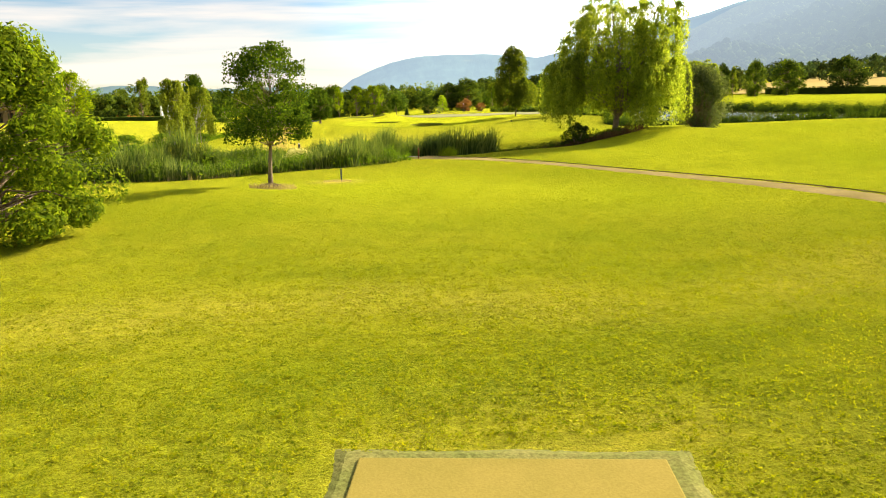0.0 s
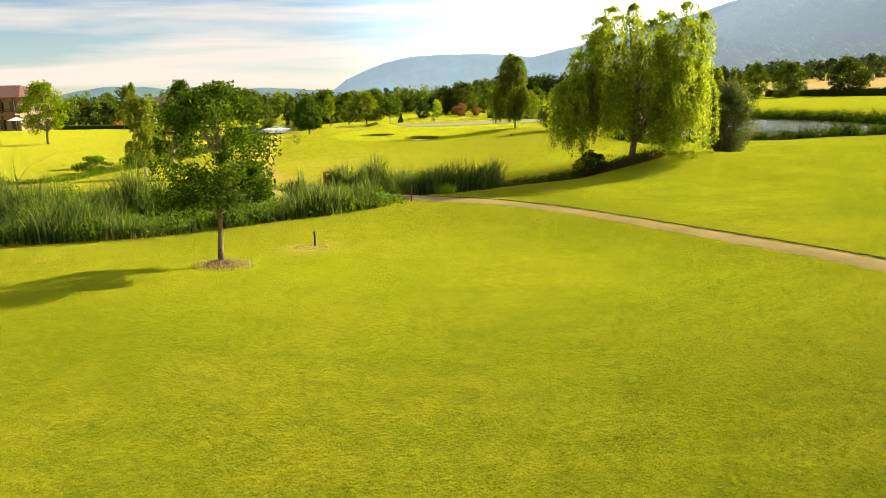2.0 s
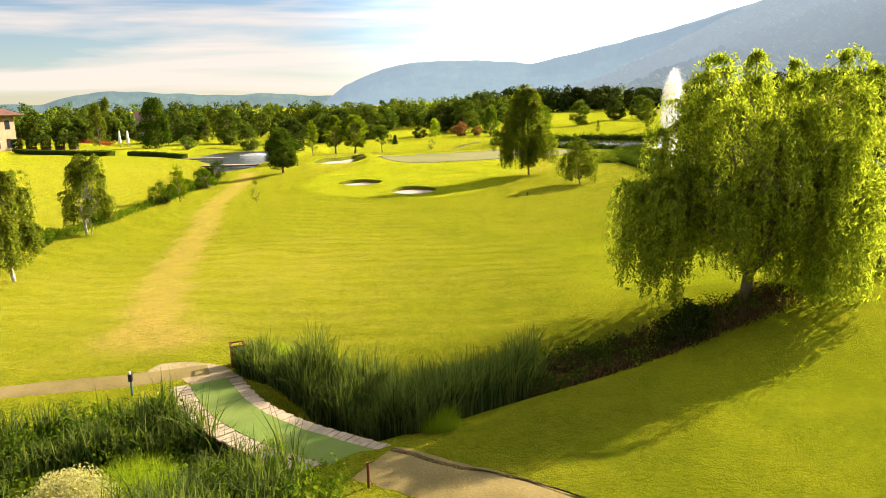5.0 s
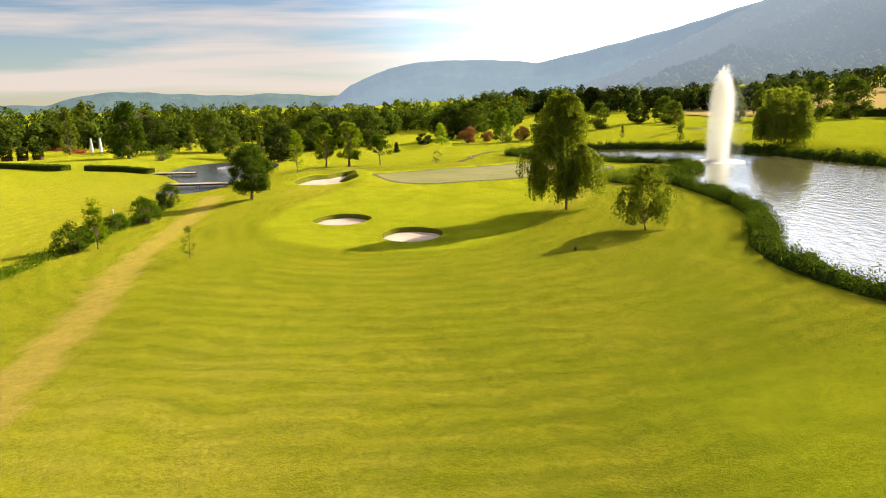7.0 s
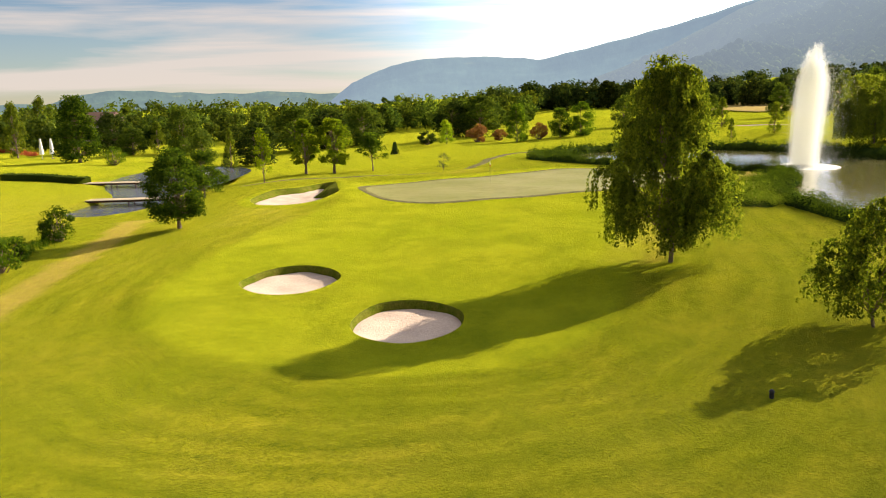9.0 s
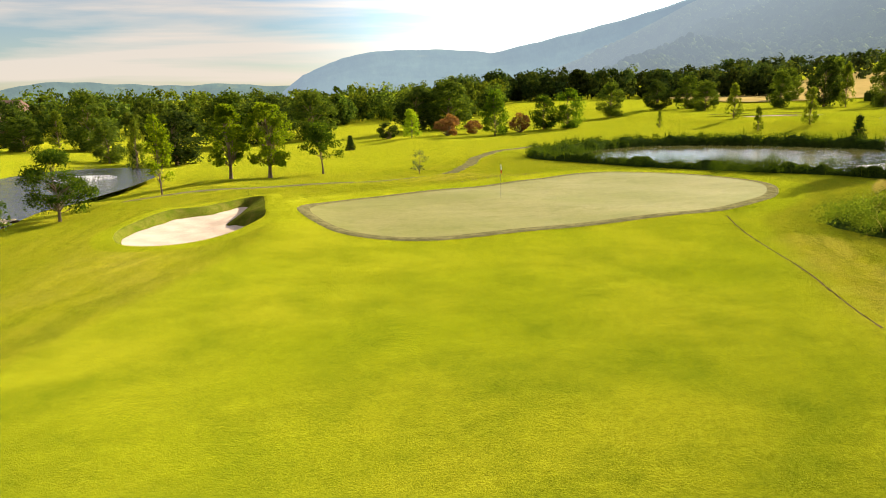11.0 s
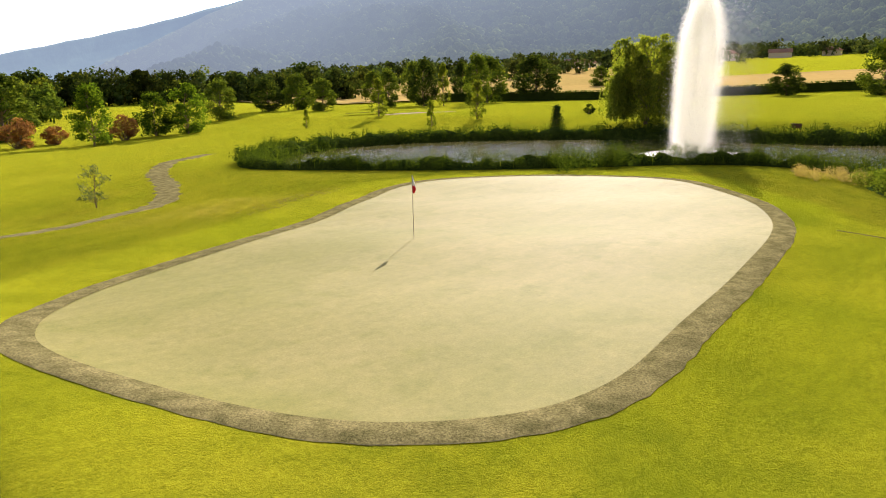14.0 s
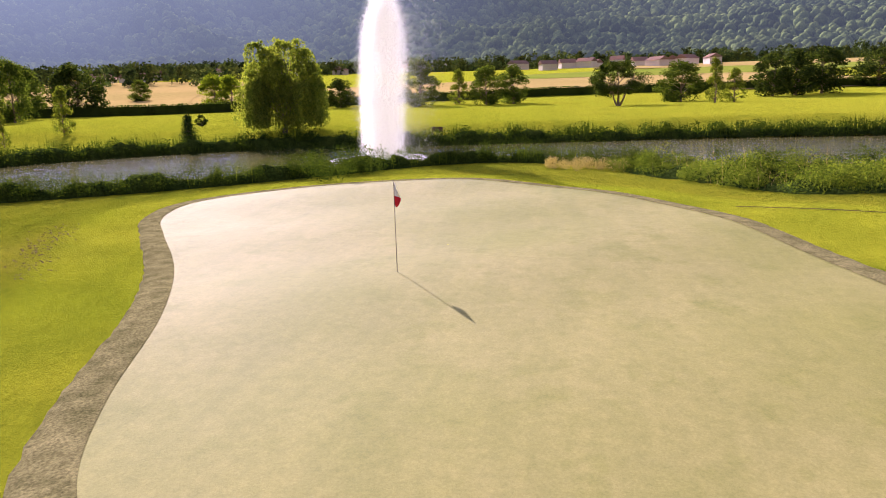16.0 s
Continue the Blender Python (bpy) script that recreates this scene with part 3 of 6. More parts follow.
# ---- ground ----


def steps(lo, hi, fine, far):
    """Grid lines: even between lo and hi, then ever wider out to far."""
    core = np.arange(lo, hi + fine / 2, fine)
    out, d = [], fine
    v = hi
    while v < far:
        d *= 1.13
        v += d
        out.append(v)
    right = np.array(out)
    left = (lo - (right - hi))[::-1]
    return np.concatenate([left, core, right])


def build_ground():
    xs, ys = steps(-42, 72, 0.55, 4600), steps(-2, 168, 0.55, 4600)
    gx, gy = np.meshgrid(xs, ys)
    z = height(gx, gy)
    nx, ny = len(xs), len(ys)
    v = np.stack([gx, gy, z], -1).reshape(-1, 3)
    i, j = np.meshgrid(np.arange(nx - 1), np.arange(ny - 1))
    a = (j * nx + i).ravel()
    f = np.stack([a, a + 1, a + nx + 1, a + nx], 1)
    cut = np.zeros(gx.shape, bool)
    for hole in (RIM_1, BUNKER_2, BUNKER_3):
        cut |= inside(gx, gy, hole)
    f = f[~cut.ravel()[f].any(1)]
    heap = Heap()
    heap.add(v, f)
    me = heap.mesh("ground", M_turf, True)
    apron = within_depth(gx, gy, APRON)
    mown = smooth_step(-0.3, 0.3, apron)
    # the fairway before the willow, the far fairways and the driving field
    wob = 1.6 * np.sin(gx * 0.21) + 1.2 * np.sin(gy * 0.17 + 1)
    mown = np.maximum(mown, 0.8 * smooth_step(66, 70, gx + wob))
    mown = np.maximum(mown, 0.75 * smooth_step(9, 13, gx + wob) * (1 - smooth_step(56, 62, gy + wob)) * smooth_step(16, 24, gy))
    mown = np.maximum(mown, 0.7 * smooth_step(16, 24, gy + wob) * (1 - smooth_step(27, 36, gy + 0.7 * np.abs(gx))))
    mown = np.maximum(mown, 0.55 * smooth_step(150, 158, gy + wob))
    mown = np.maximum(mown, 0.3 * smooth_step(-18, -24, gx + wob) * smooth_step(46, 54, gy))
    track = (1 - smooth_step(0.8, 1.25, line_distance(gx, gy, TRACK) + 0.2 * np.sin(gy * 1.7))) * smooth_step(46, 47.5, gy)
    track = np.maximum(track, 0.9 * (1 - smooth_step(0.8, 2.2, np.hypot((gx + 5.6) / 1.3, gy - 47.2))))
    track = np.maximum(track, 1.0 * bell(gx, gy, -2.4, 27.9, 0.75, 0.6))
    dry = 0.14 * smooth_step(-0.6, -4, apron) * smooth_step(60, 66, gy) * (1 - smooth_step(116, 128, gy)) * smooth_step(-16, -10, gx)
    dry = np.maximum(dry, 0.45 * (1 - smooth_step(0.3, 1.6, np.abs(gy - 12.6 - 0.12 * gx + 0.8 * np.sin(gx * 0.5)))) * (np.abs(gx) < 25))
    dry = np.maximum(dry, 0.65 * bell(gx, gy, -6, 56, 12, 12) * smooth_step(43, 46, gy))
    dry = np.maximum(dry, 0.8 * bell(gx, gy, 0.2, 8.0, 2.2, 1.0))
    dry = np.maximum(dry, 0.8 * bell(gx, gy, 14.2, 135.8, 3.5, 1.5))
    dry = np.maximum(dry, 0.7 * (1 - smooth_step(0.2, 0.9, line_distance(gx, gy, [(24, 110), (22.5, 106), (20, 100), (16, 92)]) - 0.9)))
    dry = np.maximum(dry, 0.7 * bell(gx, gy, -3, 113, 3, 7))
    dry = np.maximum(dry, 0.4 * smooth_step(-16, -22, gx) * smooth_step(44, 58, gy) * (1 - smooth_step(120, 150, gy)))
    col = np.stack([mown, track, np.clip(dry, 0, 1), np.ones_like(mown)], -1).reshape(-1, 4).astype(np.float32)
    layer = me.color_attributes.new("zone", "FLOAT_COLOR", "POINT")
    layer.data.foreach_set("color", col.ravel())
    ring = me.attributes.new("ring", "FLOAT", "POINT")
    ring.data.foreach_set("value", np.clip(-apron, -5, 80).ravel().astype(np.float32))
    return tagged(new("ground", me), "mown golf course turf with drier rough patches", "ground", kind="structure")


build_ground()


def draped_patch(name, line, lift, mat, label, category, rings=9, bowl=None, base=height):
    """A sheet filling a closed line, laid on the ground; bowl(depth in from the edge) lowers it."""
    c = line.mean(0)
    v, n = [], len(line)
    for k in range(rings + 1):
        s = 1 - (k / rings) ** 1.0
        p = c + (line - c) * max(s, 0.002)
        d = line_distance(p[:, 0], p[:, 1], line, True)
        z = base(p[:, 0], p[:, 1]) + lift
        if bowl is not None:
            z = z + bowl(p, d)
        v.append(np.column_stack([p, z]))
    f = [[k * n + i, k * n + (i + 1) % n, (k + 1) * n + (i + 1) % n, (k + 1) * n + i] for k in range(rings) for i in range(n)]
    heap = Heap()
    heap.add(np.concatenate(v), f)
    ob = part(name, heap, mat, None, "", True)
    return tagged(ob, label, category, kind="structure")


def draped_ring(name, line, offsets, lifts, mat, label="", category="", parent=None, base=height, wobble=0.0):
    """A band along a closed line, between sideways offsets (outwards), laid on the ground."""
    n = len(line)
    t = np.roll(line, -1, 0) - np.roll(line, 1, 0)
    nor = np.column_stack([t[:, 1], -t[:, 0]]) / np.linalg.norm(t, axis=1)[:, None]
    area = np.sum(line[:, 0] * np.roll(line[:, 1], -1) - np.roll(line[:, 0], -1) * line[:, 1])
    nor = nor if area > 0 else -nor
    v = []
    for k, (o, l) in enumerate(zip(offsets, lifts)):
        w = o + wobble * rng.uniform(-1, 1, n) * (k == len(offsets) - 1)
        p = line + nor * np.asarray(w).reshape(-1, 1) if np.ndim(w) else line + nor * w
        v.append(np.column_stack([p, base(p[:, 0], p[:, 1]) + l]))
    f = [[k * n + i, k * n + (i + 1) % n, (k + 1) * n + (i + 1) % n, (k + 1) * n + i] for k in range(len(offsets) - 1) for i in range(n)]
    heap = Heap()
    heap.add(np.concatenate(v), f)
    ob = part(name, heap, mat, parent, label, True)
    return tagged(ob, label, category, kind="" if parent else "structure")


def draped_ribbon(name, line, half, lift, mat, label, category, across=5, wobble=0.06, shift=0.0):
    t = np.gradient(line, axis=0)
    nor = np.column_stack([t[:, 1], -t[:, 0]]) / np.linalg.norm(t, axis=1)[:, None]
    n, v = len(line), []
    for k in range(across):
        o = shift + half * (2 * k / (across - 1) - 1) + (wobble * rng.uniform(-1, 1, (n, 1)) if k in (0, across - 1) else 0)
        p = line + nor * o
        v.append(np.column_stack([p, height(p[:, 0], p[:, 1]) + lift - (0.03 if k in (0, across - 1) else 0)]))
    f = [[k * n + i, k * n + i + 1, (k + 1) * n + i + 1, (k + 1) * n + i] for k in range(across - 1) for i in range(n - 1)]
    heap = Heap()
    heap.add(np.concatenate(v), f)
    return tagged(part(name, heap, mat, None, "", True), label, category, kind="structure")


def dense(line, closed, step):
    """The line cut into even steps."""
    p = np.vstack([line, line[:1]]) if closed else line
    s = np.concatenate([[0], np.cumsum(np.linalg.norm(np.diff(p, axis=0), axis=1))])
    at = np.linspace(0, s[-1], max(int(s[-1] / step), 4) + 1)
    out = np.column_stack([np.interp(at, s, p[:, 0]), np.interp(at, s, p[:, 1])])
    return out[:-1] if closed else out


draped_patch("putting_green", dense(GREEN, True, 0.5), 0.035, M_green, "pale close-cut putting green dusted with sand", "putting green", 16)
draped_ring("green_collar", dense(GREEN, True, 0.3), (-0.02, 0.16, 0.50, 0.64), (0.045, 0.055, 0.05, 0.01), M_collar, "brown sanded collar round the putting green", "collar", wobble=0.03)

def outward(line, d):
    t = np.roll(line, -1, 0) - np.roll(line, 1, 0)
    nor = np.column_stack([t[:, 1], -t[:, 0]]) / np.linalg.norm(t, axis=1)[:, None]
    area = np.sum(line[:, 0] * np.roll(line[:, 1], -1) - np.roll(line[:, 0], -1) * line[:, 1])
    return line + nor * (d if area > 0 else -d)


for line, rim, depth, level in ((BUNKER_1, RIM_1, 0.14, -0.12), (BUNKER_2, None, 0.12, 0.06), (BUNKER_3, None, 0.12, -0.02)):
    line = dense(line, True, 0.25) if rim is None else line
    rim = outward(line, 0.10) if rim is None else rim

    def bowl(p, d, depth=depth):
        return -depth * smooth_step(0, 1.4, d) + 0.03 * np.sin(p[:, 0] * 3.1) * np.sin(p[:, 1] * 2.7)

    draped_patch("bunker_sand", line, 0.0, M_sand, "pale raked sand in a golf bunker", "bunker sand", 9, bowl, lambda px, py, level=level: 0 * px + level)
    n = len(line)
    top = smooth_height(rim[:, 0], rim[:, 1]) + 0.05
    mid = 0.5 * (line + rim)
    rows = [np.column_stack([line, np.full(n, level - 0.04)]), np.column_stack([mid, np.maximum(0.3 * level + 0.7 * top, level)]), np.column_stack([rim, top])]
    heap = Heap()
    heap.add(np.vstack(rows), [[k * n + i, k * n + (i + 1) % n, (k + 1) * n + (i + 1) % n, (k + 1) * n + i] for k in range(2) for i in range(n)])
    tagged(part("bunker_lip", heap, M_lip, None, "", True), "rough turf bank above the bunker sand", "bunker lip", kind="structure")
    shoulder = draped_ring("bunker_shoulder", rim, (0.0, 0.10, 0.5, 1.0), (0.05, 0.07, 0.045, 0.005), M_turf, "mown turf shoulder round the bunker", "turf shoulder", base=smooth_height)
    layer = shoulder.data.color_attributes.new("zone", "FLOAT_COLOR", "POINT")
    layer.data.foreach_set("color", np.tile((0.9, 0.0, 0.0, 1.0), len(shoulder.data.vertices)).astype(np.float32))

for name, line, z, mat, label in (("pond_water", POND, POND_Z, M_water, "rippled olive pond water"), ("lake_water", LAKE, LAKE_Z, M_water_far, "grey pond water below two jetties")):
    bm = bmesh.new()
    t = np.roll(line, -1, 0) - np.roll(line, 1, 0)
    nor = np.column_stack([t[:, 1], -t[:, 0]]) / np.linalg.norm(t, axis=1)[:, None]
    area = np.sum(line[:, 0] * np.roll(line[:, 1], -1) - np.roll(line[:, 0], -1) * line[:, 1])
    big = line + nor * (0.9 if area > 0 else -0.9)
    face = bm.faces.new([bm.verts.new((px, py, z)) for px, py in big])
    bmesh.ops.triangulate(bm, faces=[face])
    tagged(part(name, bm, mat), label, "water", kind="structure")

draped_ribbon("mowing_edge", dense(curve(MOW_LINE, False, 6), False, 0.3), 0.05, 0.02, M_soil, "dark cut edge between two heights of mown turf", "turf edge", 3, 0.03)
draped_ribbon("cart_path", dense(CART_PATH, False, 0.25), np.interp(np.arange(len(dense(CART_PATH, False, 0.25))) * 0.25, (0, 2.0, 5), (0.82, 0.74, 0.54)).reshape(-1, 1), 0.03, M_path, "worn tan cart path beside the fairway", "path")
draped_ribbon("path_edge", dense(CART_PATH, False, 0.25), 0.05, 0.055, M_soil, "dark ragged soil edge of the cart path", "soil edge", 3, 0.06, -0.57)
draped_ribbon("side_path", dense(SIDE_PATH, False, 0.5), 0.62, 0.015, M_path, "worn tan path leaving the footbridge", "path")
draped_ribbon("far_path", dense(FAR_PATH, False, 0.5), 0.75, 0.02, M_collar, "bare brown footpath below the green", "path", 5, 0.25)
draped_patch("gravel_apron", curve([(-2.5, 43.1), (-2.8, 44.0), (-3.7, 44.5), (-4.7, 44.5), (-4.9, 43.8), (-4.0, 43.4), (-3.5, 42.8)], True, 6), 0.006, M_gravel, "pale gravel where the paths meet at the bridge", "gravel", 4)

# ---- far land ----


def ridge(name, mat, label, azimuths, profile, near, far, foot, rows, seed, rough):
    """A mountain side seen from the course: from its foot at near metres up to the given skyline at far metres."""
    az = np.array(azimuths)
    top = profile(az)
    v = []
    for k in range(rows + 2):
        s = min(k / rows, 1.0)
        r = near + (far - near) * s
        if k > rows:
            r = far * 1.1
        el = foot(az) + (top - foot(az)) * (s ** 1.15)
        spur = np.array([noise.ridged_multi_fractal((q * 0.055 + s * 0.8 + seed, s * 2.1 - q * 0.012, seed * 1.7), 0.9, 2.1, 5, 0.9, 2.0) for q in az])
        z = r * np.tan(np.radians(el)) + 6 + rough * (spur - 1.0) * math.sin(math.pi * min(s, 1)) * (r / far)
        if k > rows:
            z = z * 0 - 50
        a = np.radians(az)
        v.append(np.column_stack([r * np.sin(a), 60 + r * np.cos(a), z]))
    n = len(az)
    f = [[k * n + i, k * n + i + 1, (k + 1) * n + i + 1, (k + 1) * n + i] for k in range(rows + 1) for i in range(n - 1)]
    heap = Heap()
    heap.add(np.concatenate(v), f)
    ob = tagged(part(name, heap, mat, None, "", True), label, "mountain", kind="structure")
    p = np.concatenate(v)
    flat = np.hypot(p[:, 0], p[:, 1] - 60)
    uv = np.column_stack([np.arctan2(p[:, 0], p[:, 1] - 60) * 1600, p[:, 2] / flat * 1600])       # metres along and up the slope
    idx = np.empty(len(ob.data.loops), int)
    ob.data.loops.foreach_get("vertex_index", idx)
    ob.data.uv_layers.new(name="slope").data.foreach_set("uv", uv[idx].ravel())
    return np.array(v[:rows + 1])


def slope_trees(grid, az0, step, first, last, count, seed):
    """The wood on the mountain side: rounded, lumpy crowns standing close on the slope."""
    r = np.random.default_rng(seed)
    rows = len(grid) - 1
    az = (r.uniform(first, last, count) - az0) / step
    up = np.sqrt(r.uniform(0.0, 0.85, count)) ** 1.3 * rows
    i, j = az.astype(int), np.minimum(up.astype(int), rows - 1)
    fi, fj = (az - i)[:, None], (up - j)[:, None]
    at = (grid[j, i] * (1 - fi) + grid[j, i + 1] * fi) * (1 - fj) + (grid[j + 1, i] * (1 - fi) + grid[j + 1, i + 1] * fi) * fj
    size = r.uniform(4.5, 10.5, count) * (0.85 + 0.5 * up / rows)
    turn = np.arange(7) * 2 * math.pi / 7
    rings = []
    for z, w in ((-0.35, 0.75), (0.35, 1.0), (0.85, 0.82), (1.2, 0.42), (1.3, 0.03)):
        a = turn[None] + r.uniform(0, 6.28, (count, 1))
        wide = size[:, None] * w * r.uniform(0.78, 1.22, (count, 7))
        rings.append(np.stack([at[:, :1] + np.cos(a) * wide, at[:, 1:2] + np.sin(a) * wide, at[:, 2:] + size[:, None] * (z + r.uniform(-0.12, 0.12, (count, 7)))], -1))
    # rings of one crown keep one turn, so that its sides do not twist
    for k in range(1, len(rings)):
        flat = rings[k][:, :, :2] - at[:, None, :2]
        far_out = np.linalg.norm(flat, axis=2, keepdims=True)
        base = rings[0][:, :, :2] - at[:, None, :2]
        rings[k][:, :, :2] = at[:, None, :2] + base / (np.linalg.norm(base, axis=2, keepdims=True) + 1e-6) * far_out
    v = np.concatenate(rings, 1)
    f = np.array([[k * 7 + q, k * 7 + (q + 1) % 7, (k + 1) * 7 + (q + 1) % 7, (k + 1) * 7 + q] for k in range(4) for q in range(7)])
    heap = Heap()
    heap.add(v.reshape(-1, 3), (f[None] + (np.arange(count) * 35)[:, None, None]).reshape(-1, 4))
    tagged(part("slope_trees", heap, M_crowns, None, "", True), "dense broadleaf wood covering the mountain side", "woods", kind="stuff")


def main_line(az):
    el = np.interp(az, (-3.6, -0.9, 2.2, 4.8, 8.8, 11.8, 13.5, 16.1, 20.3, 24.3, 28, 31, 36, 44, 55, 80, 110, 140), (-0.6, 1.55, 2.78, 3.22, 3.27, 3.12, 2.88, 3.4, 4.3, 5.2, 6.2, 6.95, 8.6, 10.5, 12, 13, 12, 8))
    return el + 0.025 * np.sin(az * 2.1) + 0.008 * np.sin(az * 6.1 + 1)


def left_line(az):
    el = np.interp(az, (-60, -30, -24.5, -22.2, -20, -17.5, -13.7, -9.8, -6.5, -4.4, -2, 4, 10), (0.6, 0.5, 0.5, 0.45, 1.1, 1.33, 1.1, 0.92, 1.05, 0.85, 0.75, 0.5, 0.3))
    return el + 0.04 * np.sin(az * 2.3)


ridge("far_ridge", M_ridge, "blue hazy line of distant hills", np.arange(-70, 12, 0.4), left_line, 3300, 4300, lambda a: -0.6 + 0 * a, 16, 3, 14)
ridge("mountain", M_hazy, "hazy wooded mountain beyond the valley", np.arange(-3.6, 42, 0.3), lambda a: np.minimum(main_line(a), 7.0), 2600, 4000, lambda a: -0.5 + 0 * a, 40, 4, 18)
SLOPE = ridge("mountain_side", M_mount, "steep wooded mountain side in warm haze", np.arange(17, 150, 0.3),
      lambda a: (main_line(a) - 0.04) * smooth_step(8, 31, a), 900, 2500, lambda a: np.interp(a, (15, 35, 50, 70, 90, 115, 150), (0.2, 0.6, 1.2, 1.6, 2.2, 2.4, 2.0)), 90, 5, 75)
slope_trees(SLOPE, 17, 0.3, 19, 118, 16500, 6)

# ---- plants ----


def unit(v):
    return v / (np.linalg.norm(v, axis=-1, keepdims=True) + 1e-9)


def leaves(heap, centres, length, width, r, droop=0.0, jitter=0.35, out=None, bias=1.0):
    """A pointed leaf at every centre, turned at random or facing out of its clump; droop pulls the tips down."""
    n = len(centres)
    d = unit(r.normal(size=(n, 3)) + np.array([0, 0, -droop]))
    if out is not None:
        face = unit(unit(out) * bias + unit(r.normal(size=(n, 3))) * 0.8)
        d = unit(d - face * (d * face).sum(1, keepdims=True))
        side = np.cross(face, d)
    else:
        side = unit(np.cross(d, r.normal(size=(n, 3))))
    ln = (length * r.uniform(1 - jitter, 1 + jitter, n))[:, None]
    wd = ln * (width / length) * 0.5
    v = np.stack([centres - d * ln / 2, centres + side * wd, centres + d * ln / 2, centres - side * wd], 1)
    heap.add(v.reshape(-1, 3), np.arange(n * 4).reshape(-1, 4))


def shell(r, n, size, thick=0.3):
    """Directions and offsets of leaves in the outer layer of a rounded clump."""
    way = unit(r.normal(size=(n, 3)))
    return way, way * np.asarray(size) * (1 - thick * r.uniform(0, 1, n) ** 1.5)[:, None]


def tube(heap, points, radii, sides=6):
    p = np.asarray(points, float)
    n = len(p)
    t = unit(np.gradient(p, axis=0))
    u = unit(np.cross(t, np.array([0.31, 0.95, 0.07])))
    w = np.cross(t, u)
    a = np.linspace(0, 2 * math.pi, sides, endpoint=False)
    ring = np.cos(a)[None, :, None] * u[:, None] + np.sin(a)[None, :, None] * w[:, None]
    v = p[:, None] + ring * np.asarray(radii).reshape(-1, 1, 1)
    f = [[k * sides + i, k * sides + (i + 1) % sides, (k + 1) * sides + (i + 1) % sides, (k + 1) * sides + i] for k in range(n - 1) for i in range(sides)]
    heap.add(v.reshape(-1, 3), f)


def limb(heap, a, b, r0, r1, r, sag=0.0):
    a, b = np.array(a, float), np.array(b, float)
    k = np.linspace(0, 1, 5)[:, None]
    p = a + (b - a) * k + np.array([0, 0, 1]) * (np.sin(k * math.pi) * sag)
    p[1:-1] += r.normal(size=(3, 3)) * 0.05 * np.linalg.norm(b - a)
    tube(heap, p, np.linspace(r0, r1, 5), 5)


def crown_points(r, count, h0, h1, width, shape, squash=1.0):
    """Centres of leaf clumps in a crown from h0 to h1, widest where shape says, more of them near its outside."""
    out = []
    while len(out) < count:
        s = r.uniform(0, 1)
        rad = width * np.interp(s, *shape) * (0.35 + 0.65 * math.sqrt(r.uniform(0, 1)))
        a = r.uniform(0, 2 * math.pi)
        out.append((rad * math.cos(a), rad * math.sin(a) * squash, h0 + (h1 - h0) * s))
    return np.array(out)


ROUND = ((0, 0.2, 0.5, 0.8, 1), (0.55, 0.95, 1.0, 0.7, 0.15))
OPEN = ((0, 0.25, 0.5, 0.75, 1), (0.9, 1.0, 0.85, 0.6, 0.25))
TALL = ((0, 0.15, 0.4, 0.7, 1), (0.6, 1.0, 0.85, 0.6, 0.2))


def broadleaf(name, label, category, tall, width, clear, clumps, per, clump_size, leaf_len, leaf_mat, seed, bark=None, shape=ROUND, trunk=0.09, group="", droop=0.3, lean=0.0, leaf_wide=0.5, place=(0, 0, 0), turn=0.0, solid=False, stems=(), flat=0.38):
    """A tree with a tapered trunk, limbs to every clump of leaves, and a crown of single leaves."""
    r = np.random.default_rng(seed)
    ob = thing(name, *place, label, category, group, turn)
    wood, crown = Heap(), Heap()
    k = np.linspace(0, 1, 8)
    spine = np.column_stack([lean * k**1.5 * tall + 0.04 * tall * np.sin(k * 4 + seed) * k, 0.03 * tall * np.sin(k * 5 + seed * 2) * k, k * tall * 0.93 - 0.1])
    tube(wood, spine, trunk * (1 - 0.9 * k) * np.where(k < 0.05, 1.4, 1), 9)
    centres = crown_points(r, clumps, clear, tall, width, shape)
    centres[:, 0] += lean * (centres[:, 2] / tall) ** 1.5 * tall
    for c in centres:
        s = np.clip((c[2] - 0.16 * tall) / tall, 0.04 + clear / tall * 0.85, 0.92)
        a = np.array([np.interp(s, k, spine[:, i]) for i in range(3)])
        limb(wood, a, c, trunk * 0.34 * (1 - s * 0.7), trunk * 0.05, r, 0.03 * tall)
    for c in centres:
        m = int(per * r.uniform(0.6, 1.4))
        size = clump_size * r.uniform(0.65, 1.3)
        if solid:
            way, off = shell(r, m, size * np.array([1.0, 1.0, 0.75]), 0.45)
            leaves(crown, c + off, leaf_len, leaf_len * leaf_wide, r, droop, out=way + np.array([0, 0, 0.25]), bias=1.2)
        else:
            p = c + np.clip(r.normal(size=(m, 3)), -1.6, 1.6) * size * np.array([0.55, 0.55, flat])
            leaves(crown, p, leaf_len, leaf_len * leaf_wide, r, droop, out=p - c + np.array([0, 0, 0.1]), bias=0.5)
    for lean_x, lean_y in stems:
        top = np.array([lean_x, lean_y, tall * 0.75])
        limb(wood, (lean_x * 0.1, lean_y * 0.1, -0.1), top, trunk * 0.8, trunk * 0.3, r)
    part("trunk", wood, bark or M_bark, ob, "", True)
    part("crown", crown, leaf_mat, ob)
    return ob


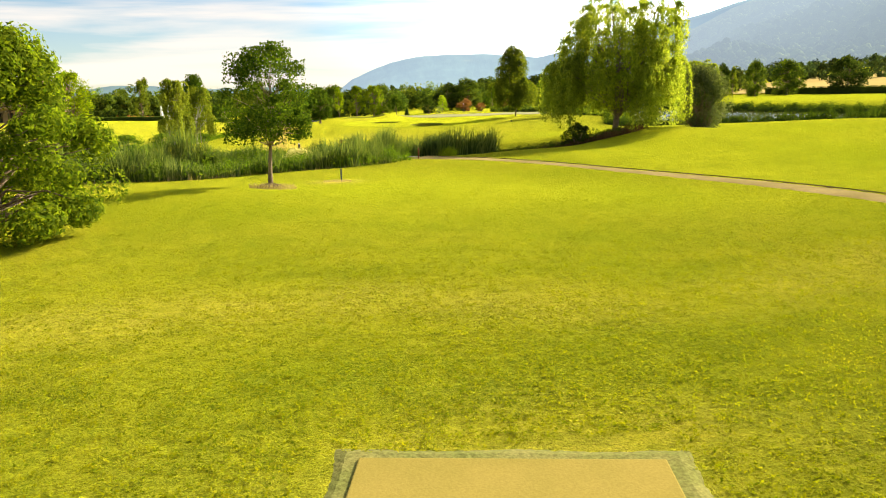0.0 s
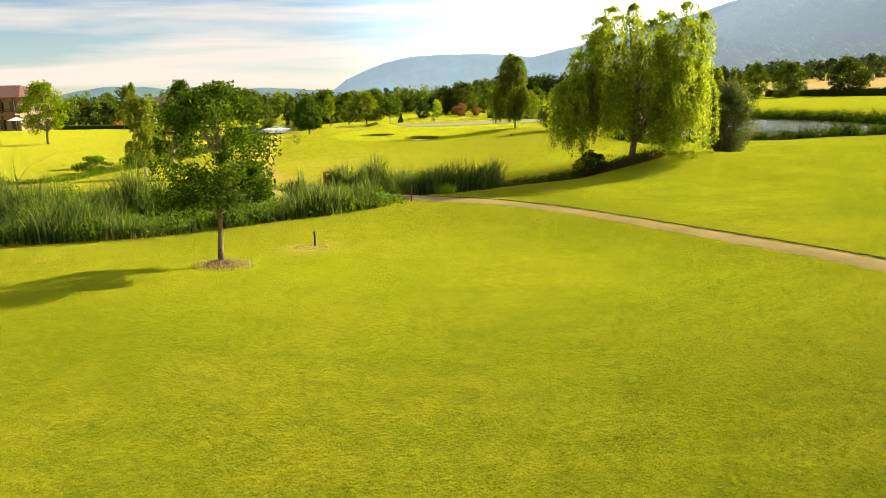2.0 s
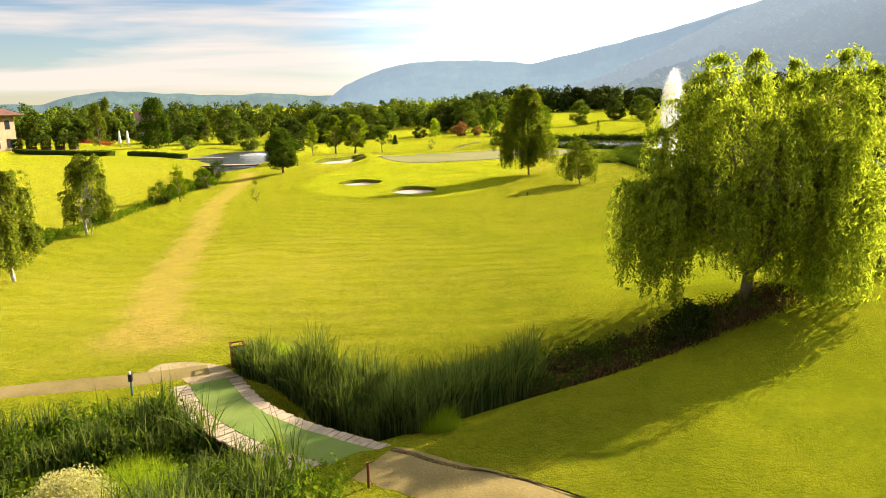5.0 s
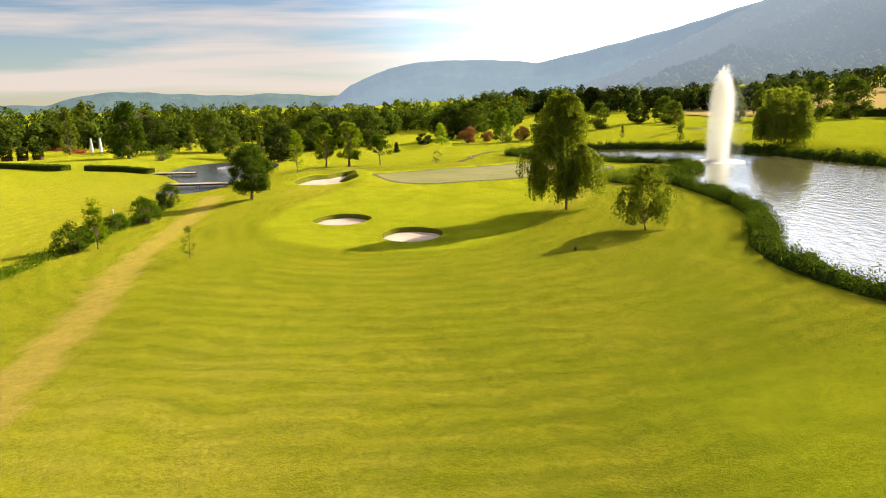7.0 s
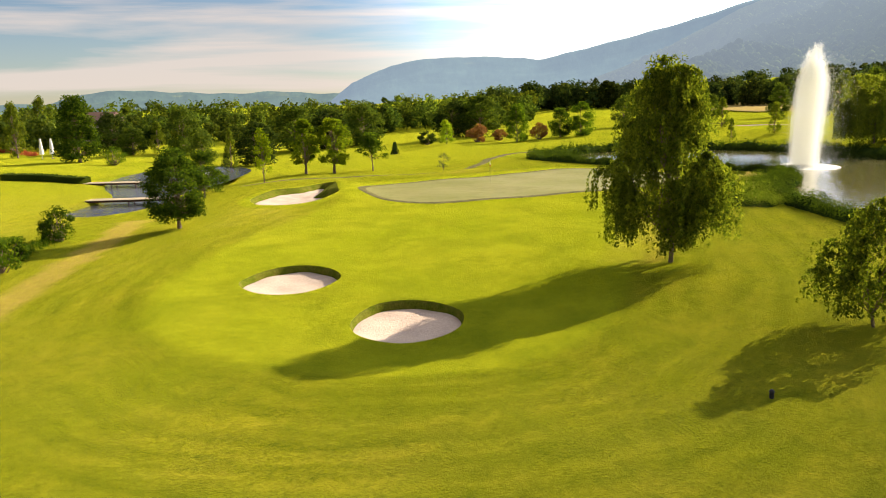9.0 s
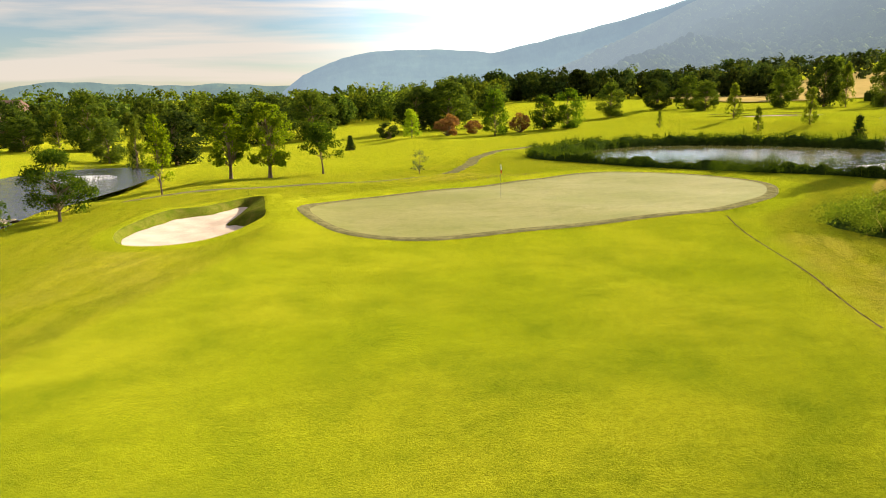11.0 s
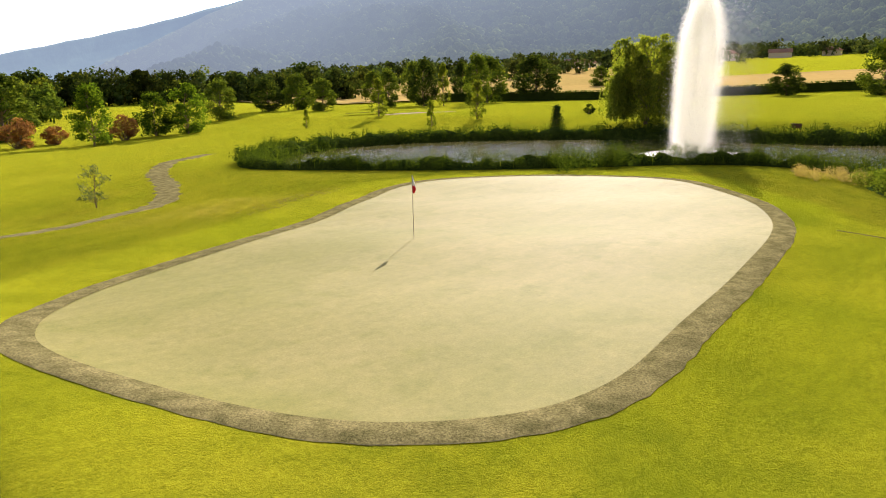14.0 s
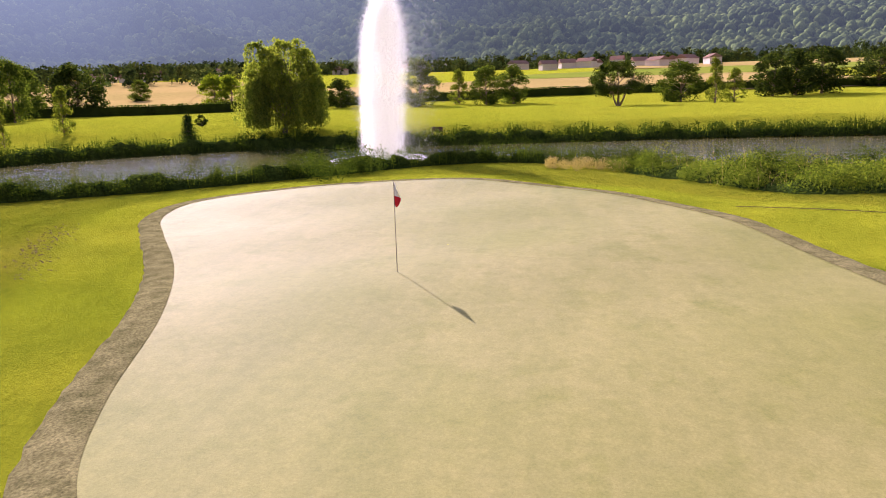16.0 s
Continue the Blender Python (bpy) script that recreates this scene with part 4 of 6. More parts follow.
def weeping(name, label, tall, width, lobes, strands, low, hang, step, leaf_len, leaf_mat, seed, bark=None, trunk=0.2, shape=OPEN, start=0.35, place=(0, 0, 0), leaf_wide=0.2, lobe=0.5, sway=0.0, bunch=4, squash=1.0):
    """A tree whose crown is made of lobes, each an arching fountain of leafy strands that hang in bunches with gaps between."""
    r = np.random.default_rng(seed)
    ob = thing(name, *place, label, "tree")
    wood, crown = Heap(), Heap()
    k = np.linspace(0, 1, 8)
    spine = np.column_stack([0.04 * tall * np.sin(k * 4 + seed), 0.03 * tall * np.sin(k * 5 + seed * 2), k * tall * 0.9 - 0.1])
    tube(wood, spine, trunk * (1 - 0.9 * k), 9)
    golden = 2.399963
    for i in range(lobes):
        skirt = i < 0.48 * lobes
        s = r.uniform(0.0, 0.28) if skirt else min(0.25 + 0.75 * (i / lobes - 0.48) / 0.52 + r.normal() * 0.03, 0.98)
        a = i * golden + r.normal() * 0.2
        rad = width * np.interp(s, *shape) * (r.uniform(0.55, 1.0) if skirt else r.uniform(0.6, 1.0) * (0.5 if i % 5 == 3 else 1.0))
        c = np.array([rad * math.cos(a), rad * math.sin(a) * squash, tall * (start + (0.95 - start) * s) + r.normal() * 0.03 * tall])
        c[0] += sway * max(s - 0.2, 0)
        b = np.clip((c[2] - 0.3 * tall) / tall, 0.14, 0.85)
        limb(wood, [np.interp(b, k, spine[:, j]) for j in range(3)], c, trunk * 0.26 * (1 - b * 0.7), trunk * 0.05, r, 0.06 * tall)
        way = c[:2] / (np.linalg.norm(c[:2]) + 0.4)
        size = lobe * r.uniform(0.75, 1.3)
        end = low * r.uniform(0.6, 3.0) if skirt else max(c[2] - hang * r.uniform(0.55, 1.1) * (1.2 - 0.55 * s), low * r.uniform(1.5, 4.0))
        for j in range(int(strands * r.uniform(0.7, 1.3))):
            if j % bunch == 0:
                stop = end + abs(r.normal()) * 0.16 * hang
                turn_to = r.uniform(0, 6.28)
                go = (np.array([math.cos(turn_to), math.sin(turn_to)]) * math.sqrt(r.uniform(0, 1)) + way * 0.35) * size
                root = r.normal(size=2) * size * 0.12
            ln = c[2] - stop
            if ln < 0.25:
                continue
            m = max(4, int(ln / step))
            q = np.sort(r.uniform(0, 1, m))
            arch = np.sin(np.minimum(q * 2.6, 1.57))
            near = r.normal(size=2) * 0.012 * tall
            x = c[0] + near[0] * q + root[0] + go[0] * arch
            y = c[1] + near[1] * q + root[1] + go[1] * arch
            z = c[2] + r.normal() * size * 0.12 + 0.45 * size * np.sin(np.minimum(q * 4, 3.14)) - ln * np.maximum(q - 0.08, 0) ** 1.2 * 1.1
            p = np.column_stack([x, y, z]) + r.normal(size=(m, 3)) * np.array([0.035, 0.035, 0.02]) * (tall / 9)
            leaves(crown, p, leaf_len, leaf_len * leaf_wide, r, 1.7, out=np.repeat([[go[0], go[1], 0.4]], m, 0), bias=0.5)
    part("trunk", wood, bark or M_bark, ob, "", True)
    part("crown", crown, leaf_mat, ob)
    return ob


def bush(name, label, tall, width, count, leaf_len, leaf_mat, seed, place=(0, 0, 0), group="", clumps=26, category="bush", leaf_wide=0.5):
    r = np.random.default_rng(seed)
    ob = thing(name, *place, label, category, group, r.uniform(0, 360))
    wood, crown = Heap(), Heap()
    centres = crown_points(r, clumps, 0.12 * tall, tall * 0.88, width * 0.82, ROUND)
    for c in centres:
        limb(wood, (c[0] * 0.1, c[1] * 0.1, -0.08), c, 0.02 * tall + 0.005, 0.004, r)
        size = np.array([width, width, tall * 0.5]) * r.uniform(0.2, 0.36)
        way, off = shell(r, count // clumps, size, 0.5)
        p = c + off
        p[:, 2] = np.maximum(p[:, 2], 0.03)
        leaves(crown, p, leaf_len, leaf_len * leaf_wide, r, 0.1, out=way + np.array([0, 0, 0.2]), bias=0.8)
    part("stem", wood, M_bark, ob, "", True)
    part("foliage", crown, leaf_mat, ob)
    return ob


def conifer(name, label, tall, width, seed, place, leaf_len=0.22, count=2600):
    r = np.random.default_rng(seed)
    ob = thing(name, *place, label, "tree")
    wood, crown = Heap(), Heap()
    tube(wood, [(0, 0, -0.1), (0, 0, tall * 0.5), (0.02, 0, tall * 0.97)], (0.03 * tall, 0.018 * tall, 0.004), 7)
    tiers = 9
    for k in range(tiers):
        z = tall * (0.08 + 0.86 * k / tiers)
        rad = width * (1 - k / tiers) * r.uniform(0.85, 1.1)
        for a in np.linspace(0, 6.28, 7, endpoint=False) + r.uniform(0, 1):
            q = r.uniform(0, 1, count // (tiers * 7)) ** 0.7
            p = np.column_stack([np.cos(a) * rad * q, np.sin(a) * rad * q, z - 0.10 * tall * q * (1 - k / tiers) + 0 * q]) + r.normal(size=(len(q), 3)) * 0.045 * tall * np.array([1, 1, 0.6])
            leaves(crown, p, leaf_len, leaf_len * 0.3, r, 0.3)
            tube(wood, [(0, 0, z), (np.cos(a) * rad * 0.9, np.sin(a) * rad * 0.9, z - 0.08 * tall * (1 - k / tiers))], (0.012 * tall, 0.003), 4)
    part("trunk", wood, M_bark, ob, "", True)
    part("crown", crown, L_conifer, ob)
    return ob


def blades(heap, x, y, z, tall, wide, r, lean=0.35, seg=3):
    """Bent blades rooted at x, y, z, arching over towards their tips."""
    n = len(x)
    a = r.uniform(0, 2 * math.pi, n)
    b = r.uniform(0, 2 * math.pi, n)
    ln = r.uniform(0.05, 1.0, n) ** 1.4 * lean * tall
    root = np.column_stack([x, y, z])
    side = np.column_stack([np.cos(a), np.sin(a), 0 * a]) * np.asarray(wide).reshape(-1, 1) * 0.5
    rows = []
    for q in np.linspace(0, 1, seg + 1):
        at = root + np.column_stack([np.cos(b) * ln * q ** 2.2, np.sin(b) * ln * q ** 2.2, tall * q * (1 - 0.3 * np.minimum(ln / tall, 1.2) * q ** 2)])
        w = side * (1.0 - 0.92 * q ** 1.6)
        rows += [at - w, at + w]
    v = np.stack(rows, 1)
    f = np.array([[2 * k, 2 * k + 1, 2 * k + 3, 2 * k + 2] for k in range(seg)])[None] + (np.arange(n) * (2 * seg + 2))[:, None, None]
    heap.add(v.reshape(-1, 3), f.reshape(-1, 4))


def scrub(name, label, x, y, tall, size, per, leaf_len, mat, seed, leaf_wide=0.5, category="scrub"):
    """Low leafy growth: rounded clumps, leaves facing out of each."""
    r = np.random.default_rng(seed)
    heap = Heap()
    z = height(x, y)
    tall = np.broadcast_to(tall, x.shape)
    for px, py, pz, pt in zip(x, y, z, tall):
        rad = size * r.uniform(0.6, 1.35)
        top = pt * r.uniform(0.55, 1.1)
        way, off = shell(r, int(per * r.uniform(0.7, 1.3)), (rad, rad, top * 0.55), 0.5)
        p = np.array([px, py, pz + top * 0.5]) + off
        p[:, 2] = np.maximum(p[:, 2], pz + 0.02)
        leaves(heap, p, leaf_len, leaf_len * leaf_wide, r, -0.5, out=way + np.array([0, 0, 0.3]), bias=0.9)
    return tagged(part(name, heap, mat), label, category, kind="stuff")


def scatter_line(line, lo, hi, n, r):
    """Points beside a line, offset from it between lo and hi to its left."""
    seg = np.diff(line, axis=0)
    ln = np.linalg.norm(seg, axis=1)
    i = r.choice(len(seg), n, p=ln / ln.sum())
    t = r.uniform(0, 1, n)[:, None]
    nor = np.column_stack([-seg[:, 1], seg[:, 0]]) / ln[:, None]
    p = line[i] + seg[i] * t + nor[i] * r.uniform(lo, hi, n)[:, None]
    return p[:, 0], p[:, 1]


def scatter_area(line, n, r):
    lo, hi = line.min(0), line.max(0)
    out = np.zeros((0, 2))
    while len(out) < n:
        p = r.uniform(lo, hi, (n * 2, 2))
        out = np.vstack([out, p[inside(p[:, 0], p[:, 1], line)]])
    return out[:n, 0], out[:n, 1]


def reed_bed(name, label, x, y, tall, wide, mat, seed, leafy=0, leaf_len=0.16, lean=0.5):
    """A stand of reeds, with leafy undergrowth between them."""
    r = np.random.default_rng(seed)
    n = len(x)
    z = height(x, y) - 0.03
    wave = 0.72 + 0.28 * np.sin(x * 1.3 + seed) * np.sin(y * 1.1 + seed * 2) + 0.18 * np.sin(x * 3.1 - y * 2.3)
    t = tall * wave * r.uniform(0.6, 1.15, n)
    heap = Heap()
    blades(heap, x, y, z, t, wide * r.uniform(0.6, 1.4, n), r, lean)
    if leafy:
        i = r.choice(n, leafy)
        p = np.column_stack([x[i], y[i], z[i] + t[i] * r.uniform(0.02, 0.85, leafy)]) + r.normal(size=(leafy, 3)) * np.array([0.18, 0.18, 0.05])
        leaves(heap, p, leaf_len, leaf_len * 0.45, r, 0.1)
    return tagged(part(name, heap, mat), label, "reeds", kind="stuff")


def on_ground(x, y, sink=0.04):
    return (x, y, ground_z(x, y) - sink)


# single trees along the hole
broadleaf("tree", "tall leafy laurel-like tree with bright green leaves", "tree", 4.35, 3.05, 0.3, 150, 400, 0.48, 0.12, L_laurel, 11, shape=((0, 0.25, 0.6, 1), (0.85, 1.0, 0.74, 0.3)), trunk=0.12, leaf_wide=0.42, droop=0.4, place=on_ground(-9.35, 18.4), solid=True)
broadleaf("oak_tree", "young dark green oak on a bare soil mound", "tree", 4.4, 1.5, 1.6, 56, 280, 0.36, 0.095, L_oak, 12, shape=((0, 0.2, 0.45, 0.75, 1), (0.8, 1.0, 0.9, 0.62, 0.22)), trunk=0.075, leaf_wide=0.46, lean=0.03, place=on_ground(-4.33, 25.64), flat=0.42)
weeping("willow_tree", "large weeping willow with yellow-green hanging strands", 8.6, 3.95, 96, 56, 0.75, 3.0, 0.062, 0.165, L_willow, 13, None, 0.2, ((0, 0.25, 0.5, 0.75, 1), (1, 1, 0.94, 0.84, 0.68)), 0.36, on_ground(13.75, 45.9), 0.27, 0.66, 1.25, 4, 0.68)
weeping("birch_tree", "tall weeping birch with dense olive foliage", 8.6, 2.45, 100, 46, 0.95, 2.4, 0.06, 0.15, L_birch, 14, M_bark, 0.10, ((0, 0.2, 0.45, 0.75, 1), (0.85, 1.0, 0.9, 0.6, 0.2)), 0.2, on_ground(16.7, 90.6), 0.42, 0.62)
weeping("birch_tree", "small weeping birch on a grassy mound", 3.9, 1.45, 50, 36, 0.4, 1.4, 0.06, 0.12, L_birch, 15, M_bark, 0.05, ROUND, 0.24, on_ground(19.05, 81.3), 0.48, 0.38, 0.0, 2)
weeping("birch_tree", "slender white-stemmed birch beside a ditch", 6.0, 1.35, 56, 44, 1.3, 2.0, 0.06, 0.14, L_silver, 16, M_birch, 0.10, TALL, 0.3, on_ground(-15.7, 60.1), 0.5, 0.42, 0.0, 2)
weeping("birch_tree", "slender white-stemmed birch with a leaning top", 5.6, 1.6, 56, 44, 1.1, 1.9, 0.06, 0.14, L_silver, 17, M_birch, 0.10, OPEN, 0.34, on_ground(-17.2, 74.4), 0.5, 0.42, 0.4, 2)
broadleaf("tree", "round dark green tree on the mown slope", "tree", 4.9, 2.0, 0.8, 110, 210, 0.48, 0.15, L_oak, 18, trunk=0.13, place=on_ground(-7.8, 110.2))
broadleaf("tree", "tall bright green plane tree with a domed crown", "tree", 6.6, 2.0, 1.2, 64, 120, 0.52, 0.22, L_plane, 19, trunk=0.17, place=on_ground(0.5, 150.6))
broadleaf("tree", "tall green plane tree beside its twin", "tree", 6.4, 1.8, 1.2, 58, 120, 0.5, 0.22, L_plane, 20, shape=TALL, trunk=0.15, place=on_ground(-2.9, 150.6))
broadleaf("tree", "small spreading tree on a thin leaning trunk", "tree", 4.5, 1.9, 1.6, 46, 80, 0.5, 0.22, L_oak, 21, shape=OPEN, trunk=0.09, lean=-0.06, place=on_ground(5.2, 152))
broadleaf("tree", "slender young tree with sparse light leaves", "tree", 5.3, 0.95, 0.7, 46, 60, 0.38, 0.17, L_maple, 22, shape=TALL, trunk=0.06, place=on_ground(-5.9, 136.6))
broadleaf("tree", "spreading dark tree with layered boughs by the lake", "tree", 4.1, 2.0, 0.6, 46, 190, 0.5, 0.15, L_oak, 26, shape=OPEN, trunk=0.09, place=on_ground(-10.5, 130.2))
broadleaf("sapling", "low twiggy sapling on the slope", "sapling", 2.0, 0.75, 0.35, 24, 28, 0.25, 0.12, L_grey, 23, trunk=0.035, place=on_ground(13.3, 145.4))
broadleaf("sapling", "thin staked sapling in dry rough", "sapling", 1.9, 0.45, 0.3, 18, 22, 0.18, 0.10, L_birch, 24, shape=TALL, trunk=0.025, place=on_ground(-7.2, 82.7))
broadleaf("tree", "leafy round tree on the open fairway", "tree", 7.4, 2.5, 1.7, 80, 80, 0.7, 0.28, L_maple, 25, trunk=0.15, place=on_ground(-39.4, 103))

bush("willow_bush", "large round grey-green shrub by the willow", 4.3, 2.0, 34000, 0.11, L_grey, 31, on_ground(21.0, 49.6), clumps=70, leaf_wide=0.4)
bush("bush", "dark low bush under the willow", 1.35, 0.95, 2600, 0.11, L_dark, 32, on_ground(10.9, 44.0))
bush("bush", "pale cream-flowering shrub among the reeds", 1.6, 1.0, 16000, 0.05, L_pale, 33, on_ground(-4.5, 36.9), clumps=70)


def grass_clump(x, y, tall, rad, n, mat, seed, label):
    """A tussock: fine blades that arch out from a tight foot."""
    r = np.random.default_rng(seed)
    ob = thing("grass_tussock", *on_ground(x, y), label, "grass tussock")
    a, q = r.uniform(0, 6.28, n), np.sqrt(r.uniform(0, 1, n)) * rad
    heap = Heap()
    blades(heap, q * np.cos(a), q * np.sin(a), 0 * q, tall * r.uniform(0.55, 1.1, n) * (1 - 0.35 * (q / rad) ** 2), r.uniform(0.006, 0.014, n), r, 1.0)
    part("blade_tuft", heap, mat, ob)


grass_clump(-3.7, 38.4, 1.0, 0.85, 5000, L_lime, 34, "lime-green grassy clump among the reeds")
grass_clump(-6.3, 36.0, 1.1, 1.2, 7000, L_lime, 35, "lime-green grassy clump at the ditch")
grass_clump(-7.9, 36.6, 0.95, 0.9, 4500, L_lime, 38, "lime-green grassy clump at the ditch")
grass_clump(2.7, 39.4, 0.7, 0.55, 2600, L_lime, 36, "lime-green grassy clump at the bridge end")
grass_clump(-1.5, 43.9, 0.85, 0.85, 3600, L_lime, 37, "lime-green grassy clump behind the bridge")
for k, (bx, by, bt, bw, bmat, blab) in enumerate((
        (-16.2, 89.5, 2.1, 1.5, L_shrub, "dark green shrub along the ditch"), (-15.0, 101.7, 2.3, 1.5, L_shrub, "dense shrub beside the dirt track"),
        (-15.4, 110.4, 2.4, 1.3, L_oak, "tall dark shrub beside the dirt track"), (-15.6, 104.6, 1.5, 1.2, L_shrub, "low shrub beside the dirt track"),
        (-16.4, 98.5, 1.3, 1.3, L_shrub, "low shrub above the dirt track"), (-33.4, 175.0, 3.0, 2.3, L_shrub, "clipped round shrub beside a jetty"),
        (-19.5, 71.0, 1.4, 1.6, L_shrub, "low willow scrub in a ditch"), (-21.5, 66.5, 1.3, 1.7, L_shrub, "low willow scrub in a ditch"), (-18.2, 79.5, 1.1, 1.3, L_shrub, "low scrub in a ditch"))):
    bush("bush", blab, bt, bw, 2600, 0.15, bmat, 40 + k, on_ground(bx, by), "shrubs along the ditch" if k != 5 else "")
broadleaf("tree", "slim young tree among shrubs", "tree", 3.2, 0.7, 0.5, 30, 60, 0.3, 0.15, L_maple, 52, shape=TALL, trunk=0.05, place=on_ground(-15.0, 90.4))
bush("bush", "rust-red flowering shrub across the fairway", 3.6, 2.6, 2600, 0.30, L_rust, 53, on_ground(26.6, 206))
bush("bush", "dark green shrub with rusty tips", 3.0, 2.0, 2200, 0.28, L_dark, 54, on_ground(16.8, 209.5))
bush("bush", "pink-brown flowering shrub across the fairway", 3.4, 2.2, 2400, 0.28, L_rust, 55, on_ground(39.2, 206))
bush("bush", "rusty shrub behind a small tree", 2.6, 1.7, 1800, 0.28, L_rust, 56, on_ground(31.8, 209))
broadleaf("tree", "lime-green young tree across the fairway", "tree", 4.9, 1.7, 0.5, 40, 60, 0.55, 0.28, L_lime, 57, shape=TALL, trunk=0.08, place=on_ground(20.2, 204.4))
broadleaf("tree", "bushy green tree beside flowering shrubs", "tree", 7.0, 2.4, 0.4, 60, 70, 0.8, 0.34, L_shrub, 58, shape=TALL, trunk=0.12, place=on_ground(33.8, 202))
broadleaf("tree", "broad bushy tree with yellowing leaves", "tree", 6.6, 2.4, 0.3, 60, 70, 0.8, 0.34, L_shrub, 59, trunk=0.12, place=on_ground(47.5, 205))
broadleaf("tree", "broad bushy dark tree", "tree", 5.4, 2.2, 0.3, 55, 70, 0.8, 0.34, L_oak, 60, trunk=0.12, place=on_ground(43.8, 207))
conifer("conifer", "small dark conifer on the mown field", 3.2, 1.1, 61, on_ground(61.8, 153.6))
conifer("conifer", "small dark conifer beyond the green", 2.4, 0.9, 62, on_ground(9.4, 190))
conifer("conifer", "small dark conifer near the far pond", 3.0, 1.1, 63, on_ground(-17, 176))
weeping("willow_tree", "rounded weeping willow at the far bank", 8.8, 3.7, 60, 40, 0.25, 4.4, 0.10, 0.28, L_willow_far, 64, None, 0.25, ((0, 0.25, 0.5, 0.75, 1), (1, 1, 0.95, 0.8, 0.45)), 0.40, on_ground(67.0, 146.5), 0.34, 0.9, 0.0, 1)
bush("bush", "small dark round bush on the mown field", 1.3, 0.75, 900, 0.18, L_dark, 65, on_ground(77.5, 160))
broadleaf("tree", "dense tall dark tree beside the terrace", "tree", 10.2, 3.5, 0.6, 110, 80, 1.0, 0.42, L_oak, 66, shape=TALL, trunk=0.2, place=on_ground(-42.2, 186))

# reed beds
r = np.random.default_rng(70)
DITCH_BED = curve([(-20, 29.6), (-12.4, 30.6), (-9.3, 31.3), (-5.8, 32.2), (-3.2, 33.6), (-1.0, 34.9), (0.75, 36.4), (-1.0, 38.3), (-2.7, 40.2), (-3.5, 41.5), (-5.4, 41.1), (-7.4, 39.7), (-12, 37.6), (-20, 36)], True, 5)
x, y = scatter_area(DITCH_BED, 46000, r)
clumpy = np.sin(x * 2.1 + 1.5 * np.sin(y * 1.7)) * np.sin(y * 2.6 + 1.2 * np.sin(x * 1.3)) > -0.45
keep = clumpy & (x < -0.2) & (0.61 * x + 0.79 * y < 29.25 + 0.9 * (y > 39.5)) & (line_distance(x, y, [(-8.5, 36.4), (-6.0, 36.2), (-4.6, 36.8)]) > 1.0) & (line_distance(x, y, [(-5.0, 38.0), (-3.2, 38.7)]) > 1.05)
x, y = x[keep], y[keep]
reed_bed("reed_bed", "tall dark grey-green reeds filling the ditch", x, y, np.interp(x, (-30, -13, -9, -6.5, -4.5, -2.6, 0.4), (2.1, 2.0, 1.2, 0.80, 0.85, 1.3, 1.2)) * np.where(y > 37.2, 1.3, 1.0), 0.038, L_reed, 71, lean=0.75)
x, y = scatter_area(DITCH_BED, 3000, r)
reed_bed("ditch_undergrowth", "leafy undergrowth below the reeds", x, y, 0.8, 0.04, L_shrub, 72, 14000, leaf_len=0.13)
x, y = scatter_area(curve([(-30, 29), (-20, 30.6), (-12.4, 31.6), (-9.6, 32.6), (-10, 35.5), (-20, 35.4), (-30, 34.4)], True, 5), 110, r)
scrub("ditch_scrub", "dark leafy scrub standing in the ditch", x, y, 2.1, 0.75, 240, 0.12, L_shrub, 87)
x, y = scatter_area(DITCH_BED, 420, r)
keep = (x > -12) & (0.61 * x + 0.79 * y < 29.4) & (line_distance(x, y, [(-8.5, 36.4), (-6.0, 36.2), (-4.6, 36.8)]) > 1.1)
scrub("ditch_scrub", "low dark leafy growth between the reeds", x[keep], y[keep], 0.8, 0.5, 110, 0.09, L_shrub, 88)
BED_2 = curve([(-2.4, 43.3), (-0.5, 41.7), (1.5, 39.7), (2.3, 39.0), (3.4, 39.9), (5.4, 41.5), (5.8, 42.6), (3.6, 42.8), (1.2, 42.5), (-0.8, 43.2), (-2.0, 44.0)], True, 5)
x, y = scatter_area(BED_2, 13000, r)
reed_bed("reed_bed", "tall reeds beyond the footbridge", x, y, 1.75, 0.036, L_reed, 73, lean=0.6)
BED_3 = curve([(5.2, 41.5), (8.4, 42.6), (12.4, 43.9), (15.5, 45.2), (15, 46.6), (10.5, 45.6), (5.6, 43.8)], True, 5)
x, y = scatter_area(BED_3, 2600, r)
reed_bed("bramble_patch", "brown dead brambles along the ditch", x, y, 0.5, 0.03, L_bramble, 74, 9000, leaf_len=0.10)
scrub("ditch_scrub", "dark green leafy growth among dead brambles", x[::36], y[::36], 0.6, 0.4, 110, 0.09, L_thicket, 89)
x, y = scatter_line(dense(np.array([(-12.4, 30.3), (-9.3, 31.0), (-5.8, 31.9), (-3.2, 33.3), (-0.8, 35.0), (0.4, 36.2)]), False, 0.5), 0.0, 0.6, 420, r)
reed_bed("straw_fringe", "dry straw at the foot of the reeds", x, y, 0.3, 0.02, L_straw, 75)

